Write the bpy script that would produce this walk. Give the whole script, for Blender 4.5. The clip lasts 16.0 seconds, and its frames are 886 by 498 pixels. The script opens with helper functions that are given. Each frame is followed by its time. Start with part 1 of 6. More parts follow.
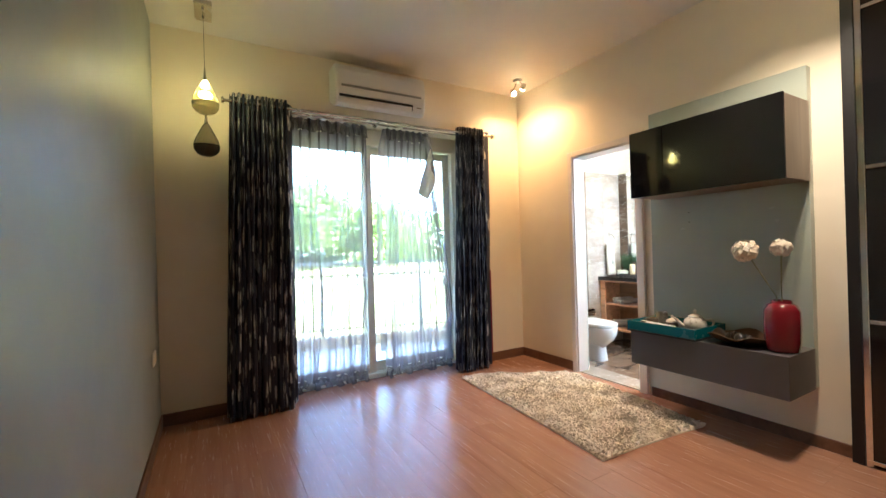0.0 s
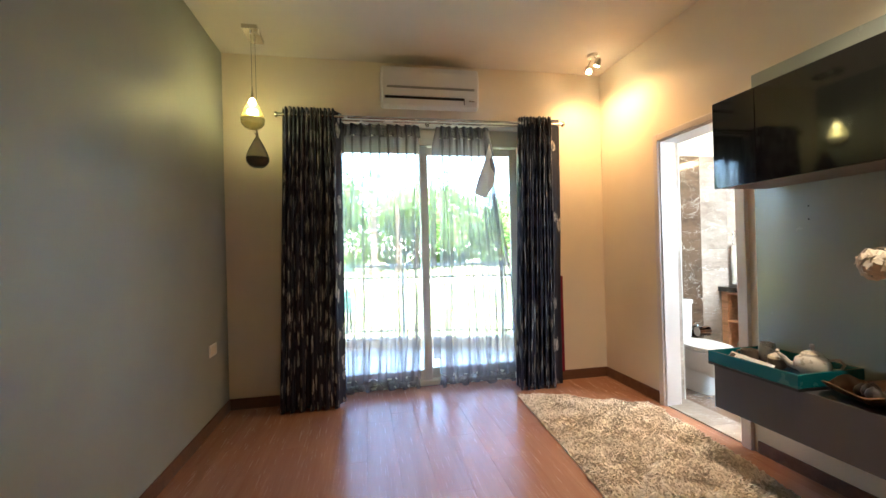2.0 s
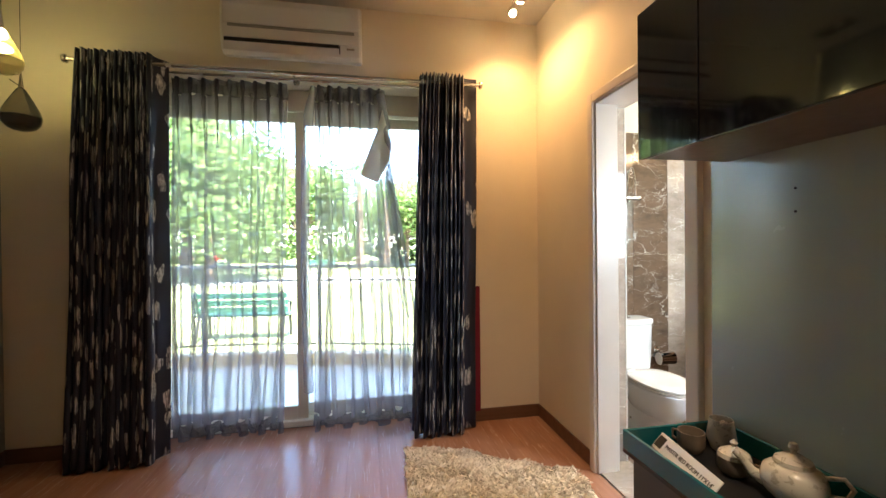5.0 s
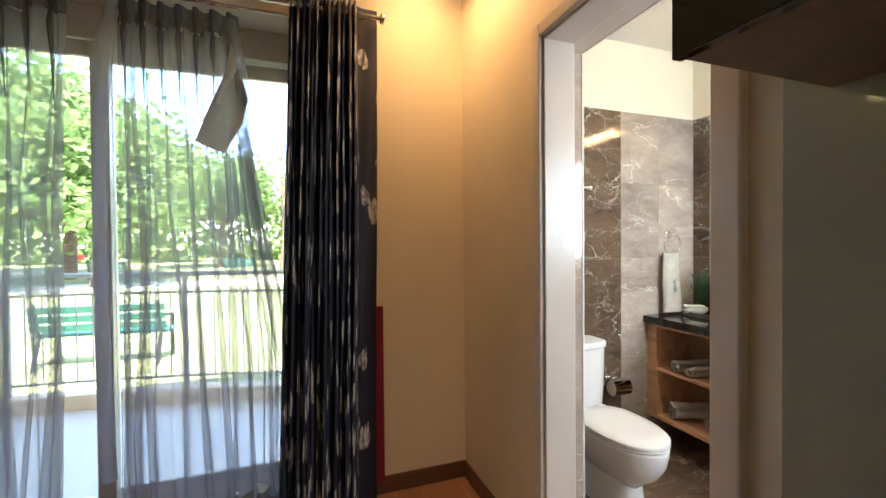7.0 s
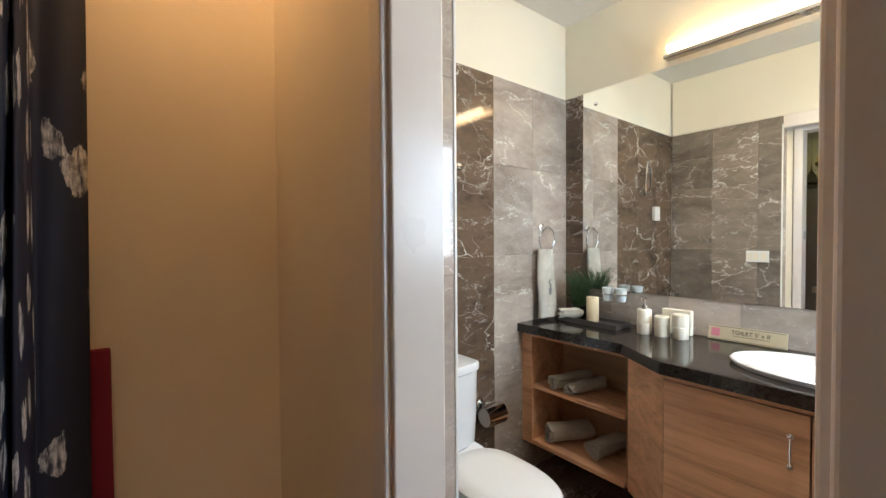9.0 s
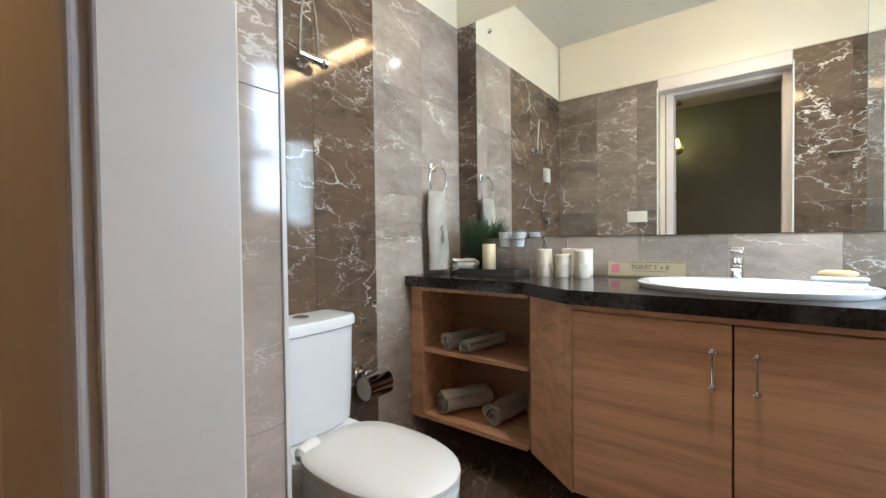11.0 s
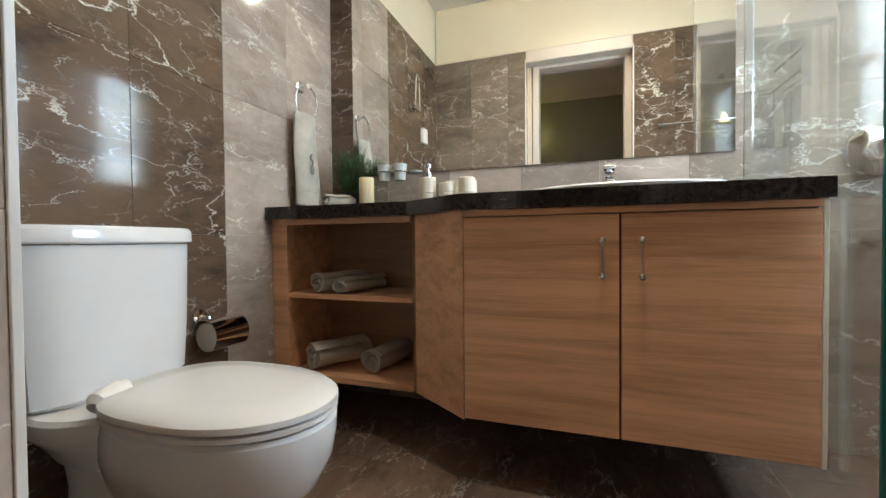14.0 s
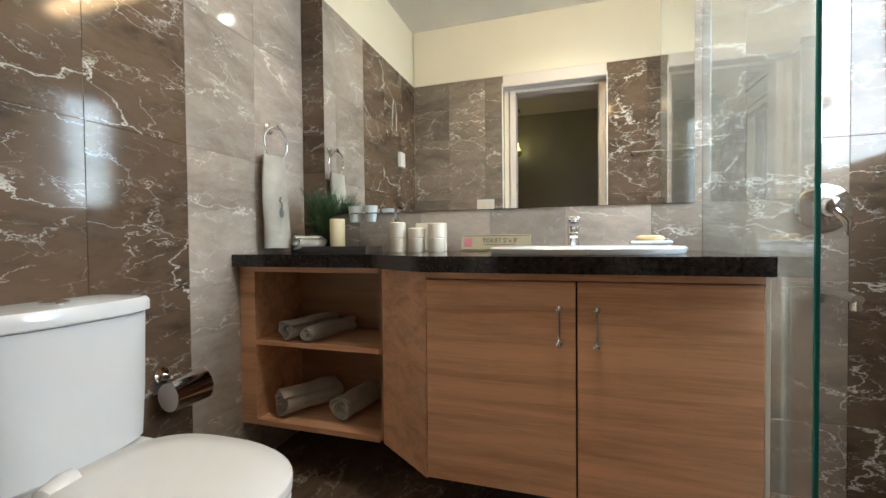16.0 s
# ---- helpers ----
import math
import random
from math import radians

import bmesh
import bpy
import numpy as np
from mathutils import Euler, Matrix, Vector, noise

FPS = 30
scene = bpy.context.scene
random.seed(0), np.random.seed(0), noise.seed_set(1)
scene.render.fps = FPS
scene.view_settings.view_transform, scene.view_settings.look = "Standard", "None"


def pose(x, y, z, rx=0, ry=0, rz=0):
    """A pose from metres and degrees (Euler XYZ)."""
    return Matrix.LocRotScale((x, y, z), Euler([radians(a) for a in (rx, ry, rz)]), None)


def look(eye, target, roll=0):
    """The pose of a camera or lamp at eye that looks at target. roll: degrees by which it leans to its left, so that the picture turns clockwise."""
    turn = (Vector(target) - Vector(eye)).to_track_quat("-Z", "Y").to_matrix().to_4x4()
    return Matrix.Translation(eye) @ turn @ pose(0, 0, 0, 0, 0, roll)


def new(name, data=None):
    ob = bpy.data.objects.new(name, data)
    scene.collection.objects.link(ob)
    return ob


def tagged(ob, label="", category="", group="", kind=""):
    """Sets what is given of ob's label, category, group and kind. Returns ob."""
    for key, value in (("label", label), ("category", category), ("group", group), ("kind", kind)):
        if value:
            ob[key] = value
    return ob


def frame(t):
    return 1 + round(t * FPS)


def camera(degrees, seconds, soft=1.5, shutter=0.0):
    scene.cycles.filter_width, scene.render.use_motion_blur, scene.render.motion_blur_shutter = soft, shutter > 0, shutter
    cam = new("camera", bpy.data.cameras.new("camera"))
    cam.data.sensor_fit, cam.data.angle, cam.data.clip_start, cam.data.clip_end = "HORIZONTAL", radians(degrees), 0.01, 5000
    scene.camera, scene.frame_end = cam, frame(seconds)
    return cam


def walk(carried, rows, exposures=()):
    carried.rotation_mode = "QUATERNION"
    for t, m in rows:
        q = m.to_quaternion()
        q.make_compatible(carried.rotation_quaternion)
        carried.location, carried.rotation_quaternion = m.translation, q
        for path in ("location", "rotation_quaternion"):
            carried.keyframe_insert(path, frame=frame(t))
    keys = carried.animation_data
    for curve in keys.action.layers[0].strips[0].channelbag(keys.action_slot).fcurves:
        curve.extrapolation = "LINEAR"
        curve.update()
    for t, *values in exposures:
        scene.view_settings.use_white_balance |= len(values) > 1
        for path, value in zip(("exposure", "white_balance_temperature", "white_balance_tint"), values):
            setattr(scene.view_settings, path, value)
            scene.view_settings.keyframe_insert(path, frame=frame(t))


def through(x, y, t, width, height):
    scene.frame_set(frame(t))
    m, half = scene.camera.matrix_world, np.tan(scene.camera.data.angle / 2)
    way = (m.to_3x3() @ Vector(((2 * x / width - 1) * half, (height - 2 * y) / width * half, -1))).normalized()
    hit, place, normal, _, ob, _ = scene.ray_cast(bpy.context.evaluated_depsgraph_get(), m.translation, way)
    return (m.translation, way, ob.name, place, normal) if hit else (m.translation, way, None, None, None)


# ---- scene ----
cam = camera(94.9, 16.0)
PATH = [
    (0, (0.001, 0.156, 1.286), (0.995, 1.892, 1.286), -1.7),
    (0.5, (0.206, 0.13, 1.291), (1.011, 1.961, 1.293), -1.7),
    (1, (0.427, 0.081, 1.309), (1.051, 1.981, 1.316), -1.6),
    (1.5, (0.602, 0.089, 1.308), (1.093, 2.028, 1.316), -1.5),
    (2, (0.818, 0.133, 1.316), (1.195, 2.097, 1.325), -1.5),
    (2.5, (1.009, 0.199, 1.322), (1.332, 2.173, 1.331), -1.5),
    (3, (1.232, 0.293, 1.341), (1.532, 2.27, 1.345), -1.4),
    (5.5, (2.013, 1.1, 1.342), (2.427, 3.056, 1.325), -0.5),
    (6, (2.127, 1.315, 1.361), (2.608, 3.256, 1.337), -0.7),
    (6.5, (2.209, 1.515, 1.393), (2.778, 3.432, 1.351), -0.6),
    (7, (2.302, 1.699, 1.374), (2.971, 3.584, 1.344), -0.5),
    (7.5, (2.468, 1.886, 1.314), (3.249, 3.728, 1.322), -0.1),
    (8, (2.586, 2.062, 1.301), (3.512, 3.835, 1.315), -0.0),
    (8.5, (2.681, 2.207, 1.341), (3.766, 3.888, 1.319), -0.5),
    (9, (2.756, 2.312, 1.349), (3.993, 3.883, 1.304), -0.4),
    (9.5, (2.866, 2.374, 1.287), (4.232, 3.833, 1.24), -0.6),
    (12, (3.182, 2.656, 0.885), (4.893, 3.69, 0.85), -0.5),
    (12.5, (3.218, 2.682, 0.834), (4.994, 3.601, 0.796), -0.5),
    (13, (3.235, 2.687, 0.768), (5.061, 3.502, 0.726), -0.6),
    (13.5, (3.25, 2.686, 0.716), (5.112, 3.413, 0.676), -0.5),
    (14, (3.251, 2.691, 0.702), (5.14, 3.348, 0.663), -0.5),
    (14.5, (3.244, 2.679, 0.757), (5.144, 3.302, 0.714), -0.5),
    (15, (3.252, 2.65, 0.813), (5.157, 3.256, 0.773), -0.6),
    (15.5, (3.261, 2.623, 0.856), (5.169, 3.221, 0.813), -0.6),
    (16, (3.267, 2.614, 0.896), (5.175, 3.21, 0.855), -0.6),
]
EXPOSURES = [(0.0, 4.7, 5450, 5), (3.2, 4.4, 5850, 6), (5.5, 3.95, 6150, 8), (7.5, 3.5, 6150, 9), (8.5, 3.35, 6050, 9), (9.7, 3.3, 5700, 9), (12.0, 3.25, 5750, 8), (13.0, 3.2, 5950, 8), (16.0, 3.15, 6050, 8)]
walk(cam, [(t, look(eye, target, roll)) for t, eye, target, roll in PATH], EXPOSURES)

# ---- world, sun and exposure ----
world = bpy.data.worlds.new("world")
scene.world = world
world.use_nodes = True
wn = world.node_tree.nodes
sky = wn.new("ShaderNodeTexSky")
sky.sky_type, sky.sun_disc = "NISHITA", False
sky.sun_elevation, sky.sun_rotation = radians(60), radians(162)
wn["Background"].inputs["Strength"].default_value = 0.15
world.node_tree.links.new(sky.outputs[0], wn["Background"].inputs["Color"])

sun = new("sun", bpy.data.lights.new("sun", "SUN"))
sun.data.energy, sun.data.angle, sun.data.color = 3.6, radians(0.5), (1.0, 0.95, 0.86)
sun.matrix_world = look((2, -6, 11), (0, 0, 0))


def lamp(name, kind, power, colour, m, **more):
    data = bpy.data.lights.new(name, kind)
    data.energy, data.color = power, colour
    ob = new(name, data)
    ob.matrix_world = m
    if kind == "AREA":
        data.shape, data.size, data.size_y = "RECTANGLE", more["w"], more["h"]
    elif kind == "SPOT":
        data.spot_size, data.spot_blend, data.shadow_soft_size = radians(more["cone"]), 0.9, 0.03
    else:
        data.shadow_soft_size = more["r"]
    return ob


WARM = (1.0, 0.74, 0.5)
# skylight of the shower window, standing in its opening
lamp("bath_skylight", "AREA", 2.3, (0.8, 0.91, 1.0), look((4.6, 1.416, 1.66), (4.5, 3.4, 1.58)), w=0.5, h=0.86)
# lamps
lamp("spot_glow", "SPOT", 2.3, (1.0, 0.52, 0.2), look((2.91, 3.40, 2.87), (2.95, 3.0, 0.0)), cone=150)
lamp("spot_glow", "SPOT", 1.6, (1.0, 0.52, 0.2), look((2.90, 3.62, 2.87), (3.1, 3.8, 1.0)), cone=150)
lamp("spot_glow", "SPOT", 4.2, WARM, look((2.50, 0.86, 2.87), (2.85, 0.9, 0.0)), cone=115)
lamp("spot_glow", "SPOT", 4.2, WARM, look((2.50, 1.03, 2.87), (2.8, 1.5, 0.0)), cone=115)
lamp("pendant_glow", "POINT", 0.07, (1.0, 0.8, 0.3), pose(0.0, 3.455, 2.40), r=0.03)
lamp("tube_glow", "AREA", 0.6, (1.0, 0.66, 0.34), look((4.98, 2.72, 2.36), (4.2, 2.72, 1.9)), w=1.1, h=0.05)
lamp("bath_downlight_glow", "SPOT", 8.5, (1.0, 0.9, 0.72), look((4.2, 2.6, 2.74), (4.2, 2.6, 0)), cone=140)


# ---- materials ----
class Net:
    """A node material in a few calls."""

    def __init__(self, name):
        self.m = bpy.data.materials.new(name)
        self.m.use_nodes = True
        self.n, self.l = self.m.node_tree.nodes, self.m.node_tree.links
        self.b = self.n["Principled BSDF"]

    def add(self, kind, **ins):
        node = self.n.new("ShaderNode" + kind)
        for k, v in ins.items():
            key = k.replace("_", " ")
            if isinstance(v, bpy.types.NodeSocket):
                self.l.new(v, node.inputs[key])
            else:
                node.inputs[key].default_value = v
        return node

    def set(self, **ins):
        for k, v in ins.items():
            key = k.replace("_", " ")
            if isinstance(v, bpy.types.NodeSocket):
                self.l.new(v, self.b.inputs[key])
            else:
                self.b.inputs[key].default_value = v
        return self

    def coord(self, which="Object", scale=(1, 1, 1), rot=(0, 0, 0)):
        tc = self.n.new("ShaderNodeTexCoord")
        mp = self.n.new("ShaderNodeMapping")
        mp.inputs["Scale"].default_value, mp.inputs["Rotation"].default_value = scale, rot
        self.l.new(tc.outputs[which], mp.inputs["Vector"])
        return mp.outputs[0]

    def noise(self, vec, scale, detail=4, rough=0.55, dist=0.0):
        n = self.add("TexNoise", Scale=scale, Detail=detail, Roughness=rough, Distortion=dist)
        self.l.new(vec, n.inputs["Vector"])
        return n.outputs["Fac"]

    def ramp(self, fac, stops):
        r = self.n.new("ShaderNodeValToRGB")
        e = r.color_ramp.elements
        while len(e) < len(stops):
            e.new(0.5)
        for k, (p, c) in zip(e, stops):
            k.position, k.color = p, (*c, 1) if len(c) == 3 else c
        self.l.new(fac, r.inputs[0])
        return r.outputs[0]

    def math(self, op, a, b=0.0, c=0.0):
        n = self.n.new("ShaderNodeMath")
        n.operation = op
        for i, v in enumerate((a, b, c)):
            if isinstance(v, bpy.types.NodeSocket):
                self.l.new(v, n.inputs[i])
            else:
                n.inputs[i].default_value = v
        return n.outputs[0]

    def mix(self, fac, a, b, mode="MIX"):
        n = self.n.new("ShaderNodeMix")
        n.data_type, n.blend_type = "RGBA", mode
        for i, v in ((0, fac), (6, a), (7, b)):
            if isinstance(v, bpy.types.NodeSocket):
                self.l.new(v, n.inputs[i])
            else:
                n.inputs[i].default_value = v if i == 0 or len(v) == 4 else (*v, 1)
        return n.outputs[2]

    def bump(self, height, strength=0.2, dist=0.01):
        b = self.add("Bump", Strength=strength, Distance=dist, Height=height)
        self.l.new(b.outputs[0], self.b.inputs["Normal"])
        return self

    def random(self):
        return self.n.new("ShaderNodeObjectInfo").outputs["Random"]


def paint(name, colour, rough=0.6, spread=0.06, grain=180, bump=0.08, world_scale=1.0, **more):
    """A painted or plain surface: faint blotches, fine grain and uneven gloss."""
    k = Net(name)
    v = k.coord("Object")
    a, f = k.noise(v, 2.2 * world_scale, 3), k.noise(v, grain, 2)
    lo, hi = [c * (1 - spread) for c in colour], [min(1, c * (1 + spread)) for c in colour]
    k.set(Base_Color=k.ramp(a, [(0.3, lo), (0.7, hi)]), Metallic=more.get("metal", 0.0), IOR=more.get("ior", 1.5))
    k.set(Roughness=k.math("MULTIPLY_ADD", k.noise(v, 7, 3), 0.12, rough - 0.06))
    if more.get("coat"):
        k.set(Coat_Weight=more["coat"], Coat_Roughness=0.06)
    return k.bump(f, bump, 0.002).m


def marble(name, base, dark, vein, rough=0.09, vein_amount=1.0):
    """Polished brown or grey stone with white veins; every tile is cut from another place."""
    k = Net(name)
    tc = k.n.new("ShaderNodeTexCoord")
    r = k.random()
    off = k.add("CombineXYZ", X=k.math("MULTIPLY", r, 37.0), Y=k.math("MULTIPLY", r, 91.0), Z=k.math("MULTIPLY", r, 17.0))
    add = k.n.new("ShaderNodeVectorMath")
    k.l.new(tc.outputs["Object"], add.inputs[0])
    k.l.new(off.outputs[0], add.inputs[1])
    mp = k.n.new("ShaderNodeMapping")
    mp.inputs["Scale"].default_value, mp.inputs["Rotation"].default_value = (0.75, 1.45, 1.0), (0, 0, radians(22))
    k.l.new(add.outputs[0], mp.inputs["Vector"])
    v = mp.outputs[0]
    cloud = k.noise(v, 3.2, 6, 0.62, 0.6)
    fine = k.noise(v, 22, 4, 0.6)
    tone = k.math("ADD", k.math("MULTIPLY", cloud, 0.75), k.math("MULTIPLY", fine, 0.25))
    col = k.ramp(tone, [(0.32, dark), (0.5, base), (0.72, [min(1, c * 1.35) for c in base])])
    veins = None
    for scale, wander, width, strength, lo in ((2.1, 0.34, 0.012, 1.0, 0.4), (4.6, 0.2, 0.012, 0.85, 0.45), (9.0, 0.12, 0.014, 0.5, 0.47)):
        jag = k.n.new("ShaderNodeTexNoise")
        jag.inputs["Scale"].default_value, jag.inputs["Detail"].default_value, jag.inputs["Roughness"].default_value = 2.6 * scale, 6, 0.62
        k.l.new(v, jag.inputs["Vector"])
        bent = k.n.new("ShaderNodeVectorMath")
        bent.operation = "MULTIPLY_ADD"
        k.l.new(jag.outputs["Color"], bent.inputs[0])
        bent.inputs[1].default_value = (wander, wander, wander)
        k.l.new(v, bent.inputs[2])
        cell = k.n.new("ShaderNodeTexVoronoi")
        cell.feature = "DISTANCE_TO_EDGE"
        cell.inputs["Scale"].default_value = scale
        k.l.new(bent.outputs[0], cell.inputs["Vector"])
        breadth = k.math("MULTIPLY_ADD", k.noise(v, 1.7 * scale, 3), 2.6 * width, -0.6 * width)
        line = k.math("SUBTRACT", 1.0, k.math("DIVIDE", cell.outputs["Distance"], k.math("MAXIMUM", breadth, 0.0015)))
        line = k.math("MAXIMUM", line, 0.0)
        gate = k.ramp(k.noise(v, 1.3 * scale, 2), [(lo, (0, 0, 0)), (lo + 0.1, (strength, strength, strength))])
        line = k.math("MULTIPLY", k.math("POWER", line, 0.7), gate)
        veins = line if veins is None else k.math("MAXIMUM", veins, line)
    col = k.mix(k.math("MULTIPLY", veins, 0.85 * vein_amount), col, vein)
    tint = k.ramp(r, [(0.0, (0.86, 0.86, 0.86)), (1.0, (1.14, 1.12, 1.1))])
    col = k.mix(1.0, col, tint, "MULTIPLY")
    k.set(Base_Color=col, Roughness=k.math("MULTIPLY_ADD", fine, 0.06, rough - 0.03), IOR=1.52)
    return k.bump(k.noise(v, 6, 2), 0.03, 0.004).m


def wood(name, light, dark, rough=0.4, grain_axis=1, scale=1.0, random_tone=0.1):
    """Grain drawn out along one axis, with bands and pores."""
    k = Net(name)
    sc = [34 * scale] * 3
    sc[grain_axis] = 1.6 * scale
    tc = k.n.new("ShaderNodeTexCoord")
    r = k.random()
    off = k.add("CombineXYZ", X=k.math("MULTIPLY", r, 13.0), Y=k.math("MULTIPLY", r, 29.0), Z=k.math("MULTIPLY", r, 7.0))
    add = k.n.new("ShaderNodeVectorMath")
    k.l.new(tc.outputs["Object"], add.inputs[0])
    k.l.new(off.outputs[0], add.inputs[1])
    mp = k.n.new("ShaderNodeMapping")
    mp.inputs["Scale"].default_value = sc
    k.l.new(add.outputs[0], mp.inputs["Vector"])
    v = mp.outputs[0]
    band, pore = k.noise(v, 0.55, 5, 0.6, 0.7), k.noise(v, 5.0, 3, 0.7)
    t = k.math("ADD", k.math("MULTIPLY", band, 0.7), k.math("MULTIPLY", pore, 0.3))
    col = k.ramp(t, [(0.33, dark), (0.55, light), (0.75, [min(1, c * 1.18) for c in light])])
    tint = k.ramp(r, [(0.0, [1 - random_tone] * 3), (1.0, [1 + random_tone] * 3)])
    k.set(Base_Color=k.mix(1.0, col, tint, "MULTIPLY"), Roughness=k.math("MULTIPLY_ADD", pore, 0.1, rough - 0.05))
    return k.bump(pore, 0.05, 0.002).m


def glass(name, colour=(1, 1, 1), rough=0.0):
    k = Net(name)
    return k.set(Base_Color=(*colour, 1), Roughness=rough, IOR=1.45, Transmission_Weight=1.0).m


def sheer_cloth(name, colour, through):
    """Thin voile: part of the light passes straight, part is scattered by the threads."""
    k = Net(name)
    v = k.coord("UV", (900, 900, 1))
    weave = k.noise(v, 1.0, 2)
    tr = k.add("BsdfTransparent")
    tr.inputs[0].default_value = (1, 1, 1, 1)
    df, tl = k.add("BsdfDiffuse"), k.add("BsdfTranslucent")
    c = k.mix(weave, [x * 0.8 for x in colour], colour)
    k.l.new(c, df.inputs[0])
    k.l.new(c, tl.inputs[0])
    cloth = k.add("MixShader")
    cloth.inputs[0].default_value = 0.5
    k.l.new(df.outputs[0], cloth.inputs[1])
    k.l.new(tl.outputs[0], cloth.inputs[2])
    out = k.add("MixShader")
    out.inputs[0].default_value = 1 - through
    k.l.new(tr.outputs[0], out.inputs[1])
    k.l.new(cloth.outputs[0], out.inputs[2])
    k.l.new(out.outputs[0], k.n["Material Output"].inputs["Surface"])
    return k.m


def leaf_print(name):
    """Black-blue satin with a woven silver-grey leaf print: long leaves in loose columns, mottled inside."""
    k = Net(name)
    v = k.coord("UV", (11.0, 5.2, 1))
    wob = k.add("TexNoise", Scale=1.3, Detail=5.0, Roughness=0.6)
    k.l.new(v, wob.inputs["Vector"])
    bent = k.n.new("ShaderNodeVectorMath")
    bent.operation = "MULTIPLY_ADD"
    k.l.new(wob.outputs["Color"], bent.inputs[0])
    bent.inputs[1].default_value = (0.9, 1.1, 0)
    k.l.new(v, bent.inputs[2])
    vo = k.n.new("ShaderNodeTexVoronoi")
    vo.voronoi_dimensions, vo.distance = "2D", "EUCLIDEAN"
    vo.inputs["Scale"].default_value, vo.inputs["Randomness"].default_value = 1.0, 1.0
    k.l.new(bent.outputs[0], vo.inputs["Vector"])
    shape = k.ramp(vo.outputs["Distance"], [(0.30, (1, 1, 1)), (0.33, (0, 0, 0))])
    pick = k.ramp(vo.outputs["Color"], [(0.38, (0, 0, 0)), (0.42, (1, 1, 1))])
    streak = k.noise(k.coord("UV", (70, 9, 1)), 1.0, 5, 0.65)
    mottle = k.noise(k.coord("UV", (38, 30, 1)), 1.0, 4, 0.7)
    body = k.math("MULTIPLY", k.math("MULTIPLY", shape, pick), k.ramp(streak, [(0.4, (0.05, 0.05, 0.05)), (0.56, (1, 1, 1))]))
    body = k.math("MULTIPLY", body, k.ramp(mottle, [(0.32, (0.3, 0.3, 0.3)), (0.6, (1, 1, 1))]))
    thread = k.noise(k.coord("UV", (700, 700, 1)), 1.0, 2)
    base = k.ramp(thread, [(0.35, (0.004, 0.007, 0.02)), (0.7, (0.008, 0.013, 0.036))])
    col = k.mix(body, base, (0.68, 0.66, 0.62))
    k.set(Base_Color=col, Roughness=0.6)
    return k.bump(thread, 0.1, 0.001).m


def glow(name, colour, strength):
    k = Net(name)
    return k.set(Base_Color=(*colour, 1), Emission_Color=(*colour, 1), Emission_Strength=strength).m


M_CREAM = paint("cream_wall_paint", (0.79, 0.71, 0.57), 0.62, 0.03, 260, 0.1)
M_CEIL = paint("ceiling_paint", (0.7, 0.67, 0.61), 0.7, 0.03, 260, 0.1)
M_GREY = paint("grey_wall_paint", (0.31, 0.33, 0.293), 0.48, 0.05, 320, 0.12)
M_BATHWALL = paint("bath_wall_paint", (0.82, 0.77, 0.63), 0.55, 0.02)
M_FRAME = paint("door_frame_paint", (0.74, 0.675, 0.62), 0.3, 0.04, 120, 0.05)
M_ALU = paint("cream_window_profile", (0.78, 0.74, 0.62), 0.32, 0.03, 200, 0.03)
M_FLOOR = wood("laminate_floor", (0.4, 0.205, 0.128), (0.33, 0.16, 0.097), 0.26, 1, 0.55, 0.03)
M_SKIRT = wood("skirting_wood", (0.17, 0.085, 0.05), (0.11, 0.052, 0.03), 0.35, 0)
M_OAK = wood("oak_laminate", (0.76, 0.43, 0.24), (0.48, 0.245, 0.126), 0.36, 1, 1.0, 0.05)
# darker brown of the inner side, back board and carcass
M_DARKOAK = wood("darker_oak_laminate", (0.36, 0.20, 0.10), (0.25, 0.13, 0.06), 0.4, 1, 1.0, 0.05)
M_TILE_DARK = marble("brown_marble_tile", (0.135, 0.092, 0.062), (0.05, 0.034, 0.024), (0.8, 0.76, 0.7), 0.09, 1.1)
M_TILE_LIGHT = marble("grey_marble_tile", (0.42, 0.36, 0.31), (0.28, 0.232, 0.195), (0.8, 0.77, 0.72))
M_TILE_MID = marble("taupe_marble_tile", (0.24, 0.2, 0.163), (0.145, 0.117, 0.094), (0.8, 0.77, 0.72))
M_TILE_FLOOR = marble("dark_marble_floor", (0.19, 0.128, 0.09), (0.085, 0.056, 0.04), (0.6, 0.54, 0.48), 0.13, 0.8)
M_GROUT = paint("grout", (0.22, 0.19, 0.165), 0.8, 0.1, 300, 0.2)
M_GRANITE = paint("black_granite", (0.022, 0.018, 0.016), 0.1, 0.5, 240, 0.02, 30, ior=1.55)
M_CERAMIC = paint("white_ceramic", (0.82, 0.83, 0.84), 0.09, 0.015, 40, 0.0, coat=0.3)
M_SEAT = paint("white_plastic_seat", (0.8, 0.79, 0.77), 0.2, 0.015, 40, 0.0)
M_WHITE = paint("white_plastic", (0.78, 0.77, 0.73), 0.32, 0.02, 200, 0.02)
M_WARMWHITE = paint("ivory_ceramic", (0.8, 0.73, 0.6), 0.35, 0.03, 200, 0.03)
M_CHROME = paint("chrome", (0.82, 0.82, 0.83), 0.08, 0.02, 60, 0.0, metal=1.0)
M_STEEL = paint("brushed_steel", (0.6, 0.57, 0.52), 0.26, 0.05, 300, 0.03, metal=1.0)
M_BLACKGLOSS = paint("black_gloss_laminate", (0.006, 0.006, 0.007), 0.06, 0.2, 40, 0.0, coat=0.5)
M_DARKSIDE = wood("grey_brown_veneer", (0.17, 0.125, 0.09), (0.12, 0.085, 0.06), 0.4, 2)
